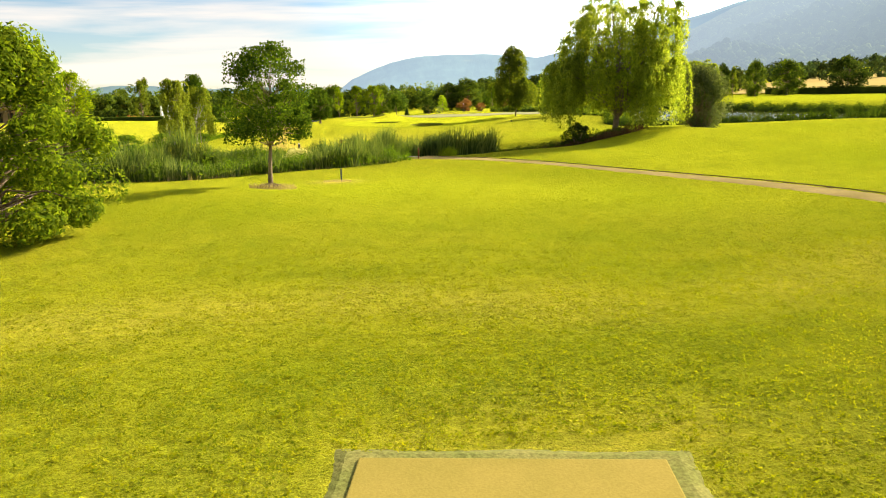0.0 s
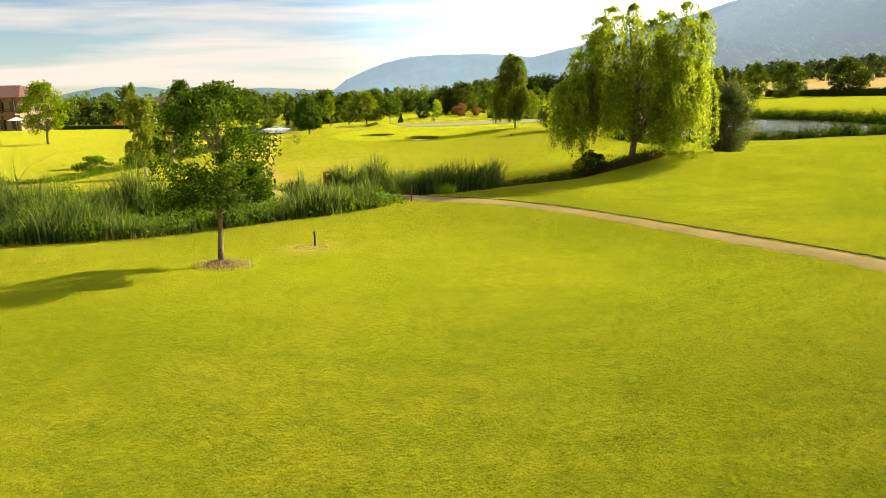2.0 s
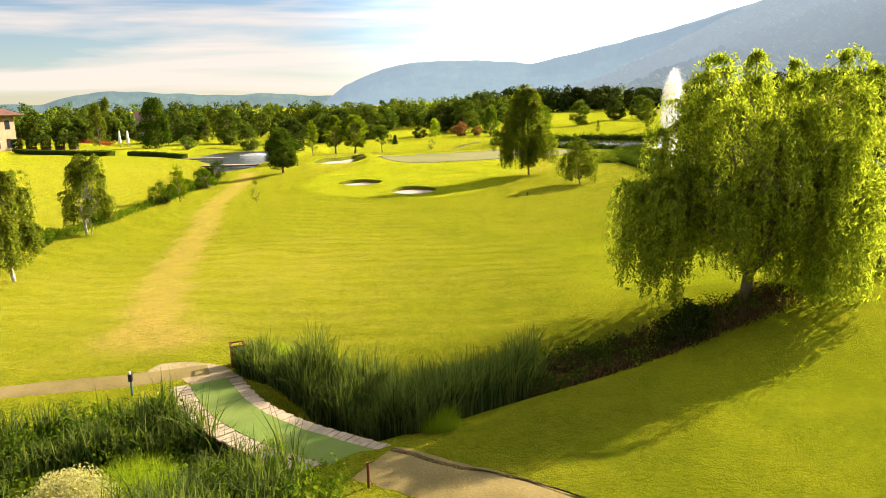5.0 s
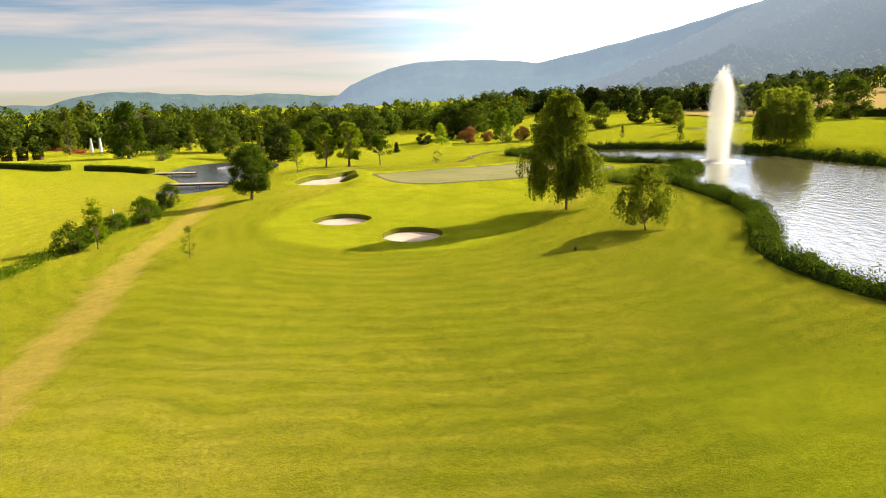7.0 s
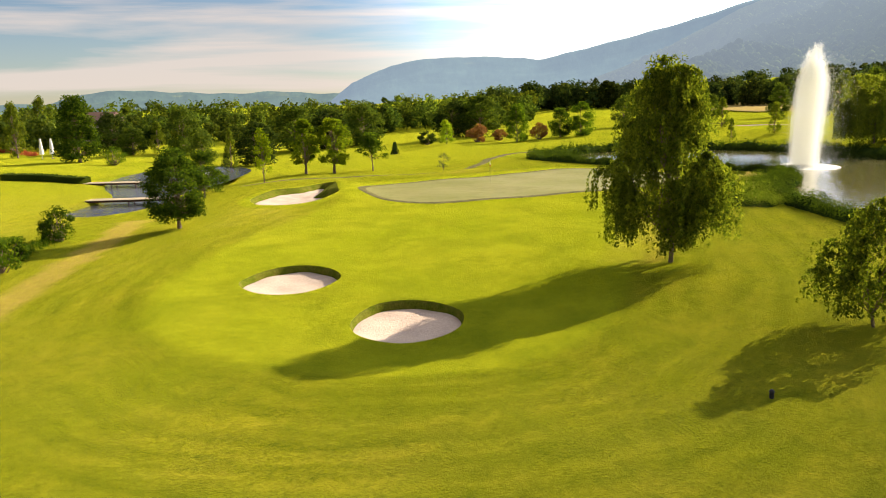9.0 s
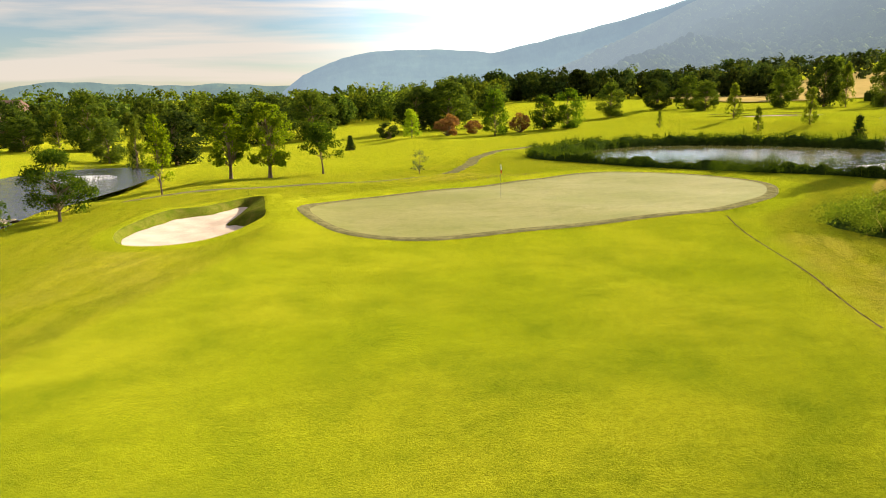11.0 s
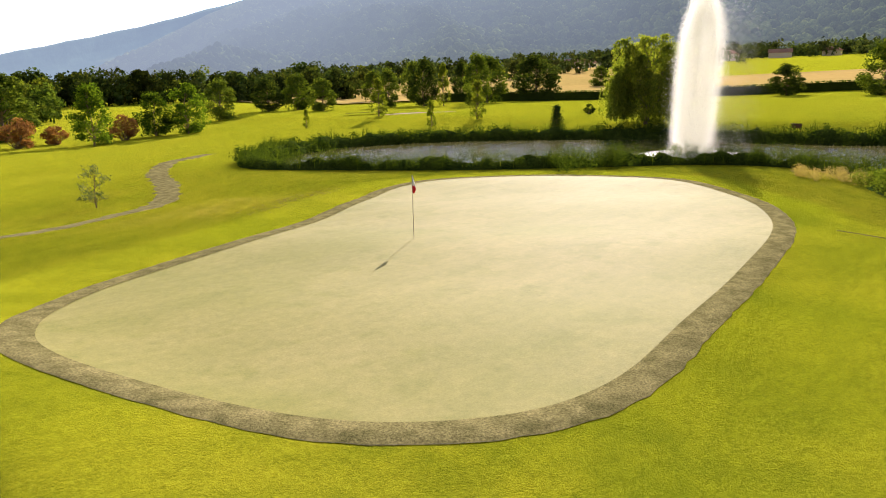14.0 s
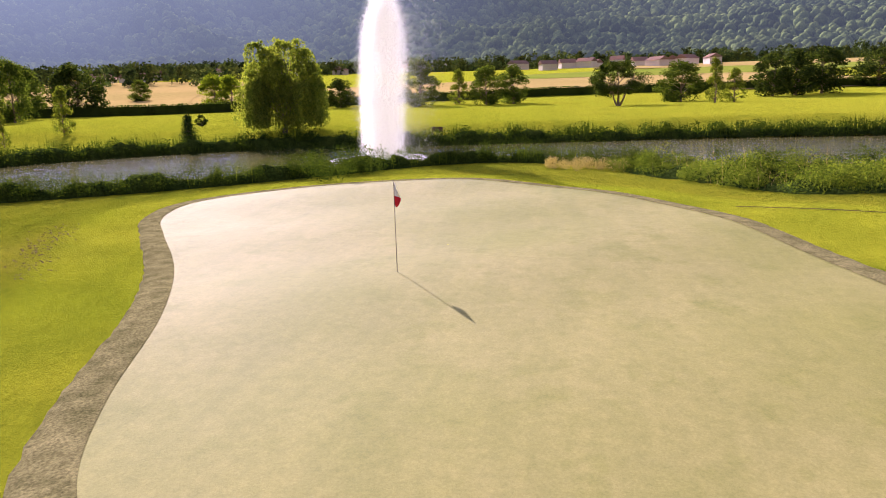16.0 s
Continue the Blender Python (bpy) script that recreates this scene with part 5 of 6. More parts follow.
POND_LOOP = dense(POND, True, 1.0)
closed_loop = np.vstack([POND_LOOP, POND_LOOP[:1]])
x, y = scatter_line(closed_loop, -1.9, 1.9, 74000, r)
depth_in = within_depth(x, y, POND)
x, y = x[(depth_in > -1.5) & (depth_in < 0.3)], y[(depth_in > -1.5) & (depth_in < 0.3)]
green_side = line_distance(x, y, GREEN[::4], True) < 16
west = (x < 36) & (y < 122)
rest = ~green_side & ~west
near = green_side & ~west
loop = dense(POND, True, 0.35)
i = np.arange(len(loop))
lump = 0.75 + 0.18 * np.sin(i * 0.37) + 0.14 * np.sin(i * 0.83 + 1) + 0.10 * np.sin(i * 1.9 + 2)
tip = np.clip(1.0 - 0.4 * ((loop[:, 0] > 36) & (loop[:, 1] < 122)), 0.5, 1)
# solid core makes the bank scrub opaque; its dark colour carries the shaded side
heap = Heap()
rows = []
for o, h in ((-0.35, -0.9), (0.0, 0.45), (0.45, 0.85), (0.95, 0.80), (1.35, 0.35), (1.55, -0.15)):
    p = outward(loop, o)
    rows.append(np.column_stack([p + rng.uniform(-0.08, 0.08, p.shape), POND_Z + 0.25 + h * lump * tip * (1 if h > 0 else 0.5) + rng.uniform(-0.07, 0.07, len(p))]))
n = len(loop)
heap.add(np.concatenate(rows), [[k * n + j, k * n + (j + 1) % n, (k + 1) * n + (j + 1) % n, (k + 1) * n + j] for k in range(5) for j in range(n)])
tagged(part("bank_thicket", heap, M_dark_core, None, "", True), "solid dark core under the pond bank scrub, for its shaded mass", "undergrowth", kind="stuff")
reed_bed("bank_reeds", "green reed blades along the near pond bank", x[near][::16], y[near][::16], 1.6, 0.025, L_reed_dark, 76)
scrub("bank_scrub", "dark leafy scrub along the near pond bank", x[near][::11], y[near][::11], 1.3, 0.4, 130, 0.085, L_thicket, 77)
reed_bed("bank_reeds", "green reed blades along the western pond bank", x[west & (y < 103)][::24], y[west & (y < 103)][::24], 1.4, 0.025, L_reed_dark, 78)
scrub("bank_scrub", "leafy green scrub along the western pond bank", x[west][::18], y[west][::18], 1.35, 0.5, 120, 0.11, L_thicket, 79)
reed_bed("bank_reeds", "dark upright reeds along the far pond bank", x[rest][::2], y[rest][::2], 1.5, 0.06, L_thicket, 80, lean=0.3)
scrub("bank_scrub", "dark low scrub along the far pond bank", x[rest][::36], y[rest][::36], 1.15, 0.65, 70, 0.2, L_thicket, 82)
BULGE = curve([(27.2, 109), (27.0, 112.8), (29.0, 114.8), (32.1, 116.8), (36.2, 118.9), (38.5, 118.4), (35, 114.5), (33.2, 109), (30, 106)], True, 5)
# lumpy core under the bushes, coloured dark for their shaded insides
draped_patch("bank_mound", dense(BULGE, True, 0.4), 0.0, M_dark_core, "solid dark core below the bank bushes, for their shaded inside", "undergrowth", 9, lambda p, d: (0.34 + 0.2 * np.sin(p[:, 0] * 2.3) * np.sin(p[:, 1] * 1.9) + 0.12 * np.sin(p[:, 0] * 4.7 + p[:, 1] * 3.9)) * smooth_step(-0.1, 0.9, d) - 0.1)
x, y = scatter_area(BULGE, 190, r)
scrub("bank_scrub", "bright leafy bushes bulging from the bank", x, y, 0.95 + 0.3 * np.sin(x * 1.1 + y * 0.7), 0.6, 260, 0.09, L_bank, 83)
x, y = scatter_area(BULGE, 150, r)
reed_bed("grass_plumes", "pale grass plumes above the bank bushes", x, y, 1.45, 0.02, L_straw, 84, lean=0.9)
x, y = scatter_area(curve([(36.0, 118.2), (37.8, 119.4), (38.8, 121.6), (37.2, 122.0), (35.6, 120)], True, 5), 16, r)
scrub("straw_clump", "dry straw-coloured grass clump on the bank", x, y, 0.6, 0.4, 240, 0.14, L_straw, 85, 0.12, "dry grass")
x, y = scatter_area(curve([(32.6, 132.2), (35, 134.2), (38, 133.6), (39, 131.2), (36, 130.6)], True, 5), 26, r)
scrub("bank_scrub", "taller leafy clump behind the green", x, y, 1.5, 0.6, 240, 0.10, L_thicket, 86)
x, y = scatter_line(dense(np.array([(-25.5, 45), (-21, 62), (-19.5, 72), (-17.5, 84), (-16.5, 96), (-16, 112)]), False, 1.0), -0.8, 0.8, 3500, r)
reed_bed("ditch_grass", "rank green grass along a drainage ditch", x, y, 0.6, 0.04, L_shrub, 81, 7000, leaf_len=0.16)

L_bloom = leaf("red_bloom", (0.30, 0.05, 0.03), (0.42, 0.12, 0.06), 0.3)
x, y = scatter_line(dense(np.array([(-79, 232), (-69, 221), (-58.5, 208.5)]), False, 0.5), -0.8, 0.8, 60, r)
scrub("flower_bed", "long bed of red flowers below the terrace", x, y, 0.9, 0.6, 60, 0.2, L_bloom, 93, category="flowers")

# rough grass near the tee: tufts of short blades, thinning out with distance
n = 96000
cx, cy = scatter_area(curve([(-8, 5.5), (-13, 14), (-14, 22), (0, 25), (13, 22), (12, 13), (8, 5.5), (0, 5)], True, 5), n, r)
lush = 0.55 + 0.35 * np.sin(cx * 1.1 + 1.7 * np.sin(cy * 0.7)) * np.sin(cy * 1.3 + 1.3 * np.sin(cx * 0.9)) + 0.2 * r.normal(size=n)
keep = ~((np.abs(cx + 0.4) < 1.55) & (cy < 8.25)) & (r.uniform(0, 1, n) < np.clip(1.62 - cy / 11, 0.03, 1) * np.clip(lush + 0.45, 0.3, 1))
cx, cy, lush = cx[keep], cy[keep], np.clip(lush[keep], 0.3, 1.3)
heap = Heap()
k = np.repeat(np.arange(len(cx)), 6)
x, y = cx[k] + r.normal(size=len(k)) * 0.03, cy[k] + r.normal(size=len(k)) * 0.03
up = r.uniform(0.0, 1.0, len(k)) * 0.035 * lush[k]
leaves(heap, np.column_stack([x, y, height(x, y) + 0.006 + up]), 0.027, 0.015, r, -0.4, out=np.column_stack([r.normal(size=(len(k), 2)) * 0.5, np.ones(len(k))]), bias=1.0)
k = np.repeat(np.arange(len(cx)), 3)
x, y = cx[k] + r.normal(size=len(k)) * 0.03, cy[k] + r.normal(size=len(k)) * 0.03
blades(heap, x, y, height(x, y) - 0.01, r.uniform(0.025, 0.05, len(k)) * (0.55 + 0.5 * lush[k]), r.uniform(0.005, 0.011, len(k)), r, 1.2, 1)
tagged(part("rough_grass", heap, L_grass), "short coarse tufted grass in front of the tee", "grass", kind="stuff")


# woods
def wood(name, label, rows, mat, seed, leaf_len, per):
    """Far woods: many crowns in one mesh. rows: azimuth, distance, height, width."""
    r = np.random.default_rng(seed)
    heap, tone = Heap(), []
    for az, dist, tall, wide in rows:
        first = heap.n
        a = radians(az)
        cx, cy = dist * math.sin(a), 40 + dist * math.cos(a)
        z = ground_z(cx, cy)
        lumps = 11
        c = crown_points(r, lumps, 0.12 * tall, tall * 0.86, wide * 0.8, ROUND if r.uniform() < 0.65 else TALL)
        for p in c:
            size = wide * r.uniform(0.28, 0.5)
            way, off = shell(r, per // lumps, (size, size, size * 0.8), 0.35)
            leaves(heap, p + off + np.array([cx, cy, z]), leaf_len, leaf_len * 0.75, r, 0.2, out=way + np.array([0, 0, 0.2]), bias=1.3)
        tube(heap, [(cx, cy, z - 0.2), (cx, cy, z + tall * 0.5)], (0.2, 0.1), 4)
        light, warm = r.choice((0.62, 0.8, 1.0, 1.25, 1.7), p=(0.2, 0.25, 0.27, 0.18, 0.10)) * r.uniform(0.85, 1.15), r.uniform(-0.1, 0.16)
        tone.append(np.tile((light * (1 + warm), light, light * (1 - warm), 1.0), (heap.n - first, 1)))
    ob = tagged(part(name, heap, mat), label, "woods", kind="stuff")
    layer = ob.data.color_attributes.new("tone", "FLOAT_COLOR", "POINT")
    layer.data.foreach_set("color", np.concatenate(tone).astype(np.float32).ravel())
    return ob


r = np.random.default_rng(90)


def belt(a0, a1, n, d0, d1, h0, h1):
    az = np.sort(r.uniform(a0, a1, n))
    out = []
    for a in az:
        tall = h0 * 0.75 + (h1 * 1.12 - h0 * 0.75) * r.beta(2.0, 1.6) * (0.8 + 0.2 * math.sin(a * 1.9) * math.sin(a * 0.7 + 1))
        out.append((a, r.uniform(d0, d1), tall, r.uniform(0.30, 0.50) * tall))
    return out


wood("woods", "mixed woodland closing the course", belt(-40, -3, 240, 195, 260, 5.5, 8.8), W_wood, 91, 0.62, 520)
wood("woods", "deep woodland behind the course", belt(-42, 12, 260, 300, 420, 10, 13), W_wood, 98, 1.0, 190)
wood("woods", "mixed woodland beyond the fairway", belt(-4, 13, 150, 235, 300, 6, 10.5), W_wood, 92, 0.66, 520)
wood("woods", "dark continuous wood below the mountain", belt(9, 31, 190, 300, 350, 9, 12.5), W_dark, 93, 0.95, 360)
wood("woods", "wooded foothills below the mountain", belt(30, 60, 330, 420, 800, 9, 14), W_hill, 95, 1.6, 110)
wood("woods", "wooded foothills above the village", [(az, d, h, w * 1.35) for az, d, h, w in belt(52, 128, 1300, 570, 940, 9, 14)], W_hill, 96, 2.1, 84)
wood("woods", "garden trees between the village houses", [(az + 4, d, h, h * 0.5) for az, d, h in zip(r.uniform(50, 112, 300), r.uniform(555, 740, 300), r.uniform(5, 9, 300))], W_hill, 99, 1.3, 130)
wood("woods", "woodland behind the start", belt(120, 320, 120, 180, 260, 9, 14), W_wood, 97, 1.2, 66)

# ---- built things ----


def post(x, y, tall, r0, mat, name, label, category, cap=None):
    ob = thing(name, *on_ground(x, y), label, category)
    bm = bmesh.new()
    rod(bm, (0, 0, -0.1), (0, 0, tall), r0, r0 * 0.92, 10)
    part("shaft", bm, mat, ob)
    if cap:
        bm = bmesh.new()
        rod(bm, (0, 0, tall), (0, 0, tall + r0 * 0.9), r0 * 1.25, r0 * 0.5, 10)
        part("cap", bm, cap, ob)
    return ob


def flagstick():
    ob = thing("golf_flag", *on_ground(15.35, 125.45, -0.03), "thin golf flagstick with a red and white flag", "golf flag")
    bm = bmesh.new()
    rod(bm, (0, 0, -0.15), (0, 0, 1.94), 0.009, 0.007, 8)
    part("pole", bm, M_pole, ob, "thin weathered pole")
    for name, z0, z1, mat, lab in (("white_field", 1.64, 1.93, M_white, "white upper cloth"), ("red_field", 1.44, 1.64, M_red, "red lower cloth")):
        heap = Heap()
        v, f, rows, cols = [], [], 6, 6
        for k in range(rows + 1):
            z = z0 + (z1 - z0) * k / rows
            wide = np.interp(z, (1.44, 1.52, 1.62, 1.75, 1.93), (0.035, 0.10, 0.135, 0.085, 0.012))
            for j in range(cols + 1):
                q = j / cols
                for side in (-0.002, 0.002):
                    v.append((0.030 * math.sin(q * 7 + z * 5) * q + side, -0.008 - q * wide, z - 0.05 * q * q))
        w = 2 * (cols + 1)
        for k in range(rows):
            for j in range(cols):
                a = k * w + j * 2
                f += [[a, a + 2, a + w + 2, a + w], [a + 1, a + w + 1, a + w + 3, a + 3]]
            f += [[k * w, k * w + w, k * w + w + 1, k * w + 1], [k * w + w - 2, k * w + w - 1, k * w + 2 * w - 1, k * w + 2 * w - 2]]
        heap.add(v, f)
        part(name, heap, mat, ob, lab, True)
    bm = bmesh.new()
    rod(bm, (0, 0, -0.02), (0, 0, 0.004), 0.054, 0.054, 16)
    part("cup", bm, M_dark, ob, "dark hole cup")


flagstick()
post(-2.22, 28.15, 0.44, 0.03, M_navy, "marker_post", "short dark post on worn turf", "post", M_dark)
post(1.12, 36.7, 0.55, 0.03, M_redwood, "marker_post", "slim red-brown stake at the bridge corner", "stake")
post(13.8, 77.4, 0.2, 0.06, M_dark, "marker_post", "squat dark post on the mound", "post", M_dark)
post(-18.6, 104.6, 0.9, 0.05, M_white, "marker_post", "white stake beside shrubs", "stake")


for sx, sy in ((-16.95, 74.1),):
    post(sx, sy, 1.5, 0.035, M_plank, "tree_stake", "pale timber stake bracing a young birch", "stake")


def ball_washer(x, y):
    ob = thing("ball_washer", *on_ground(x, y), "dark ball washer on a teal post", "ball washer", size=0.52)
    bm = bmesh.new()
    rod(bm, (0, 0, -0.1), (0, 0, 0.85), 0.055, 0.05, 10)
    part("post", bm, M_teal, ob, "teal post")
    bm = bmesh.new()
    box(bm, 0, 0, 1.02, 0.2, 0.2, 0.38, 0.03)
    part("housing", bm, M_dark, ob, "dark red-black housing")
    bm = bmesh.new()
    rod(bm, (0, 0, 1.2), (0, 0, 1.34), 0.03, 0.05, 10)
    part("plunger", bm, M_white, ob, "pale knob")


ball_washer(-4.9, 42.3)


def litter_bin(x, y):
    ob = thing("litter_bin", *on_ground(x, y), "square red-brown timber litter bin by the bridge", "litter bin", turn=15, size=0.72)
    for k, (px, py) in enumerate(((-0.25, -0.25), (0.25, -0.25), (0.25, 0.25), (-0.25, 0.25))):
        bm = bmesh.new()
        box(bm, px, py, 0.45, 0.07, 0.07, 1.0, 0.008)
        part("post", bm, M_redwood, ob)
    for k in range(4):
        for j in range(4):
            a = k * math.pi / 2
            bm = bmesh.new()
            box(bm, 0, 0, 0, 0.10, 0.02, 0.62, 0.004)
            s = part("slat", bm, M_redwood, ob)
            s.matrix_basis = Matrix.Rotation(a, 4, "Z") @ Matrix.Translation(((j - 1.5) * 0.112, -0.262, 0.42))
    bm = bmesh.new()
    for k in range(4):
        a = k * math.pi / 2
        box(bm, 0.27 * math.cos(a), 0.27 * math.sin(a), 0.93, 0.06 if k % 2 == 0 else 0.6, 0.6 if k % 2 == 0 else 0.06, 0.05)
    part("top_frame", bm, M_redwood, ob)
    bm = bmesh.new()
    rod(bm, (0, 0, 0.08), (0, 0, 0.72), 0.2, 0.22, 14)
    part("liner", bm, M_dark, ob, "dark inner liner")


litter_bin(-2.5, 44.2)


def bridge():
    """Two strips of cross planks with a carpet between them, bending a little towards the far bank."""
    ox, oy = -0.95, 40.0
    ob = thing("footbridge", ox, oy, 0.30, "low timber footbridge with a green carpet strip", "bridge")
    line = dense(curve([(1.60, 37.43), (0.3, 38.4), (-1.0, 39.5), (-2.2, 41.0), (-3.1, 42.9)], False, 8), False, 0.185) - np.array((ox, oy))
    way = unit(np.gradient(line, axis=0))
    nor = np.column_stack([-way[:, 1], way[:, 0]])
    n = len(line)
    for off, width, mat in ((0.74, 0.5, M_plank), (-0.67, 0.36, M_plank)):
        heap = Heap()
        c = line + nor * off
        ring = [np.column_stack([c + nor * a, np.full(n, b)]) for a, b in ((-0.07, -0.22), (0.07, -0.22), (0.07, -0.02), (-0.07, -0.02))]
        heap.add(np.concatenate(ring), [[k * n + i, k * n + i + 1, (k + 1) % 4 * n + i + 1, (k + 1) % 4 * n + i] for k in range(4) for i in range(n - 1)])
        part("beam", heap, M_timber, ob, "dark bearing beam")
        bm = bmesh.new()
        box(bm, 0, 0, 0, 0.165, width, 0.05, 0.006)
        first = part("plank", bm, mat, ob)
        for k in range(n):
            p = first if k == 0 else new("plank", first.data)
            p.parent = ob
            turn = math.atan2(way[k, 1], way[k, 0]) + 0.03 * math.sin(k * 1.7 + off)
            p.matrix_basis = pose(c[k, 0], c[k, 1], 0.02 + 0.006 * math.sin(k * 2.3 + off), 0, 0, math.degrees(turn)) @ Matrix.Translation((0, 0.02 * math.sin(k * 3.1), 0))
    heap = Heap()
    m = 4
    rows = [np.column_stack([line + nor * o, 0.052 + 0.004 * np.sin(np.arange(n) * 0.9 + o * 5)]) for o in np.linspace(-0.5, 0.5, m)]
    rows += [rows[-1] - (0, 0, 0.035), rows[0] - (0, 0, 0.035)]
    m += 2
    heap.add(np.concatenate(rows), [[k * n + i, k * n + i + 1, (k + 1) % m * n + i + 1, (k + 1) % m * n + i] for k in range(m) for i in range(n - 1)])
    part("carpet", heap, M_carpet, ob, "faded green carpet strip")


bridge()


def tee_mat():
    z = ground_z(-0.35, 7.4)
    ob = thing("tee_mat", -0.45, 6.84, z + 0.02, "flat tan tee mat with a worn grassy border", "tee mat", turn=-9)
    bm = bmesh.new()
    box(bm, 0, 0, 0, 2.42, 2.2, 0.05, 0.012)
    part("mat", bm, M_mat, ob)
    r = np.random.default_rng(99)
    inner = dense(np.array([(-1.2, -1.1), (1.2, -1.1), (1.2, 1.09), (-1.2, 1.09)]), True, 0.04)
    far = inner * (1 + 0.21 * np.where(np.abs(inner[:, :1]) > 1.19, 1.0, 1.05) + 0.006 * r.normal(size=(len(inner), 1)) + 0.015 * np.sin(np.arange(len(inner)) * 0.23)[:, None])
    n = len(inner)
    heap = Heap()
    heap.add(np.vstack([np.column_stack([inner, np.full(n, 0.004)]), np.column_stack([(inner + far) / 2, 0.004 + 0.003 * r.uniform(-1, 1, n)]), np.column_stack([far, np.full(n, -0.03)])]),
             [[k * n + i, k * n + (i + 1) % n, (k + 1) * n + (i + 1) % n, (k + 1) * n + i] for k in range(2) for i in range(n)])
    part("border", heap, M_worn, ob, "worn grassy border")


tee_mat()

# soil mound at the foot of the young oak
heap = Heap()
n = 28
v, f = [], []
for k in range(6):
    q = k / 5
    for i in range(n):
        a = 2 * math.pi * i / n
        rad = (0.50 + 0.07 * math.sin(3 * a + 1) + 0.05 * math.sin(7 * a)) * max(1 - q, 0.03)
        px, py = -4.33 + rad * math.cos(a), 25.64 + rad * math.sin(a)
        v.append((px, py, 0.16 * math.sin(q * 1.57) + (0 if k else -0.04) + ground_z(px, py)))
for k in range(5):
    for i in range(n):
        f.append([k * n + i, k * n + (i + 1) % n, (k + 1) * n + (i + 1) % n, (k + 1) * n + i])
heap.add(v, f)
tagged(part("soil_mound", heap, M_soil, None, "", True), "low bare soil mound round a young tree", "soil mound")
r = np.random.default_rng(101)
a, q = r.uniform(0, 6.28, 900), r.uniform(0.25, 0.75, 900)
x, y = -4.25 + q * np.cos(a), 25.6 + q * np.sin(a)
heap = Heap()
blades(heap, x, y, height(x, y), r.uniform(0.06, 0.2, 900), r.uniform(0.008, 0.014, 900), r, 1.2)
a, q = r.uniform(0, 6.28, 700), np.sqrt(r.uniform(0, 1, 700)) * 0.5
x, y = -2.35 + q * np.cos(a), 28.0 + 0.8 * q * np.sin(a)
blades(heap, x, y, height(x, y), r.uniform(0.02, 0.06, 700), r.uniform(0.006, 0.012, 700), r, 1.3)
tagged(part("dry_grass", heap, L_straw), "dry straw grass round the soil mound and a post", "grass", kind="stuff")


r = np.random.default_rng(105)
heap = Heap()
for k in range(230):
    q = r.uniform(0, 1)
    cx, cy = np.interp(q, (0, 0.45, 1), (14.6, 17.7, 21.4)) + r.normal() * 0.26, np.interp(q, (0, 0.45, 1), (133.8, 135.5, 137.5)) + r.normal() * 0.3
    w = r.uniform(0.010, 0.034)
    a = np.arange(6) * 1.047 + r.uniform(0, 1)
    ring = np.column_stack([np.cos(a), np.sin(a), 0 * a]) * w * r.uniform(0.7, 1.3, (6, 1))
    base = np.array([cx, cy, ground_z(cx, cy)])
    heap.add(np.vstack([base + ring + (0, 0, -0.02), base + ring * 0.7 + (0, 0, w * 0.6)]), [[i, (i + 1) % 6, 6 + (i + 1) % 6, 6 + i] for i in range(6)] + [[6, 7, 8, 9], [6, 9, 10, 11]])
tagged(part("soil_clods", heap, M_clod), "crumbled brown soil clods scuffed out of the turf", "soil", kind="stuff")


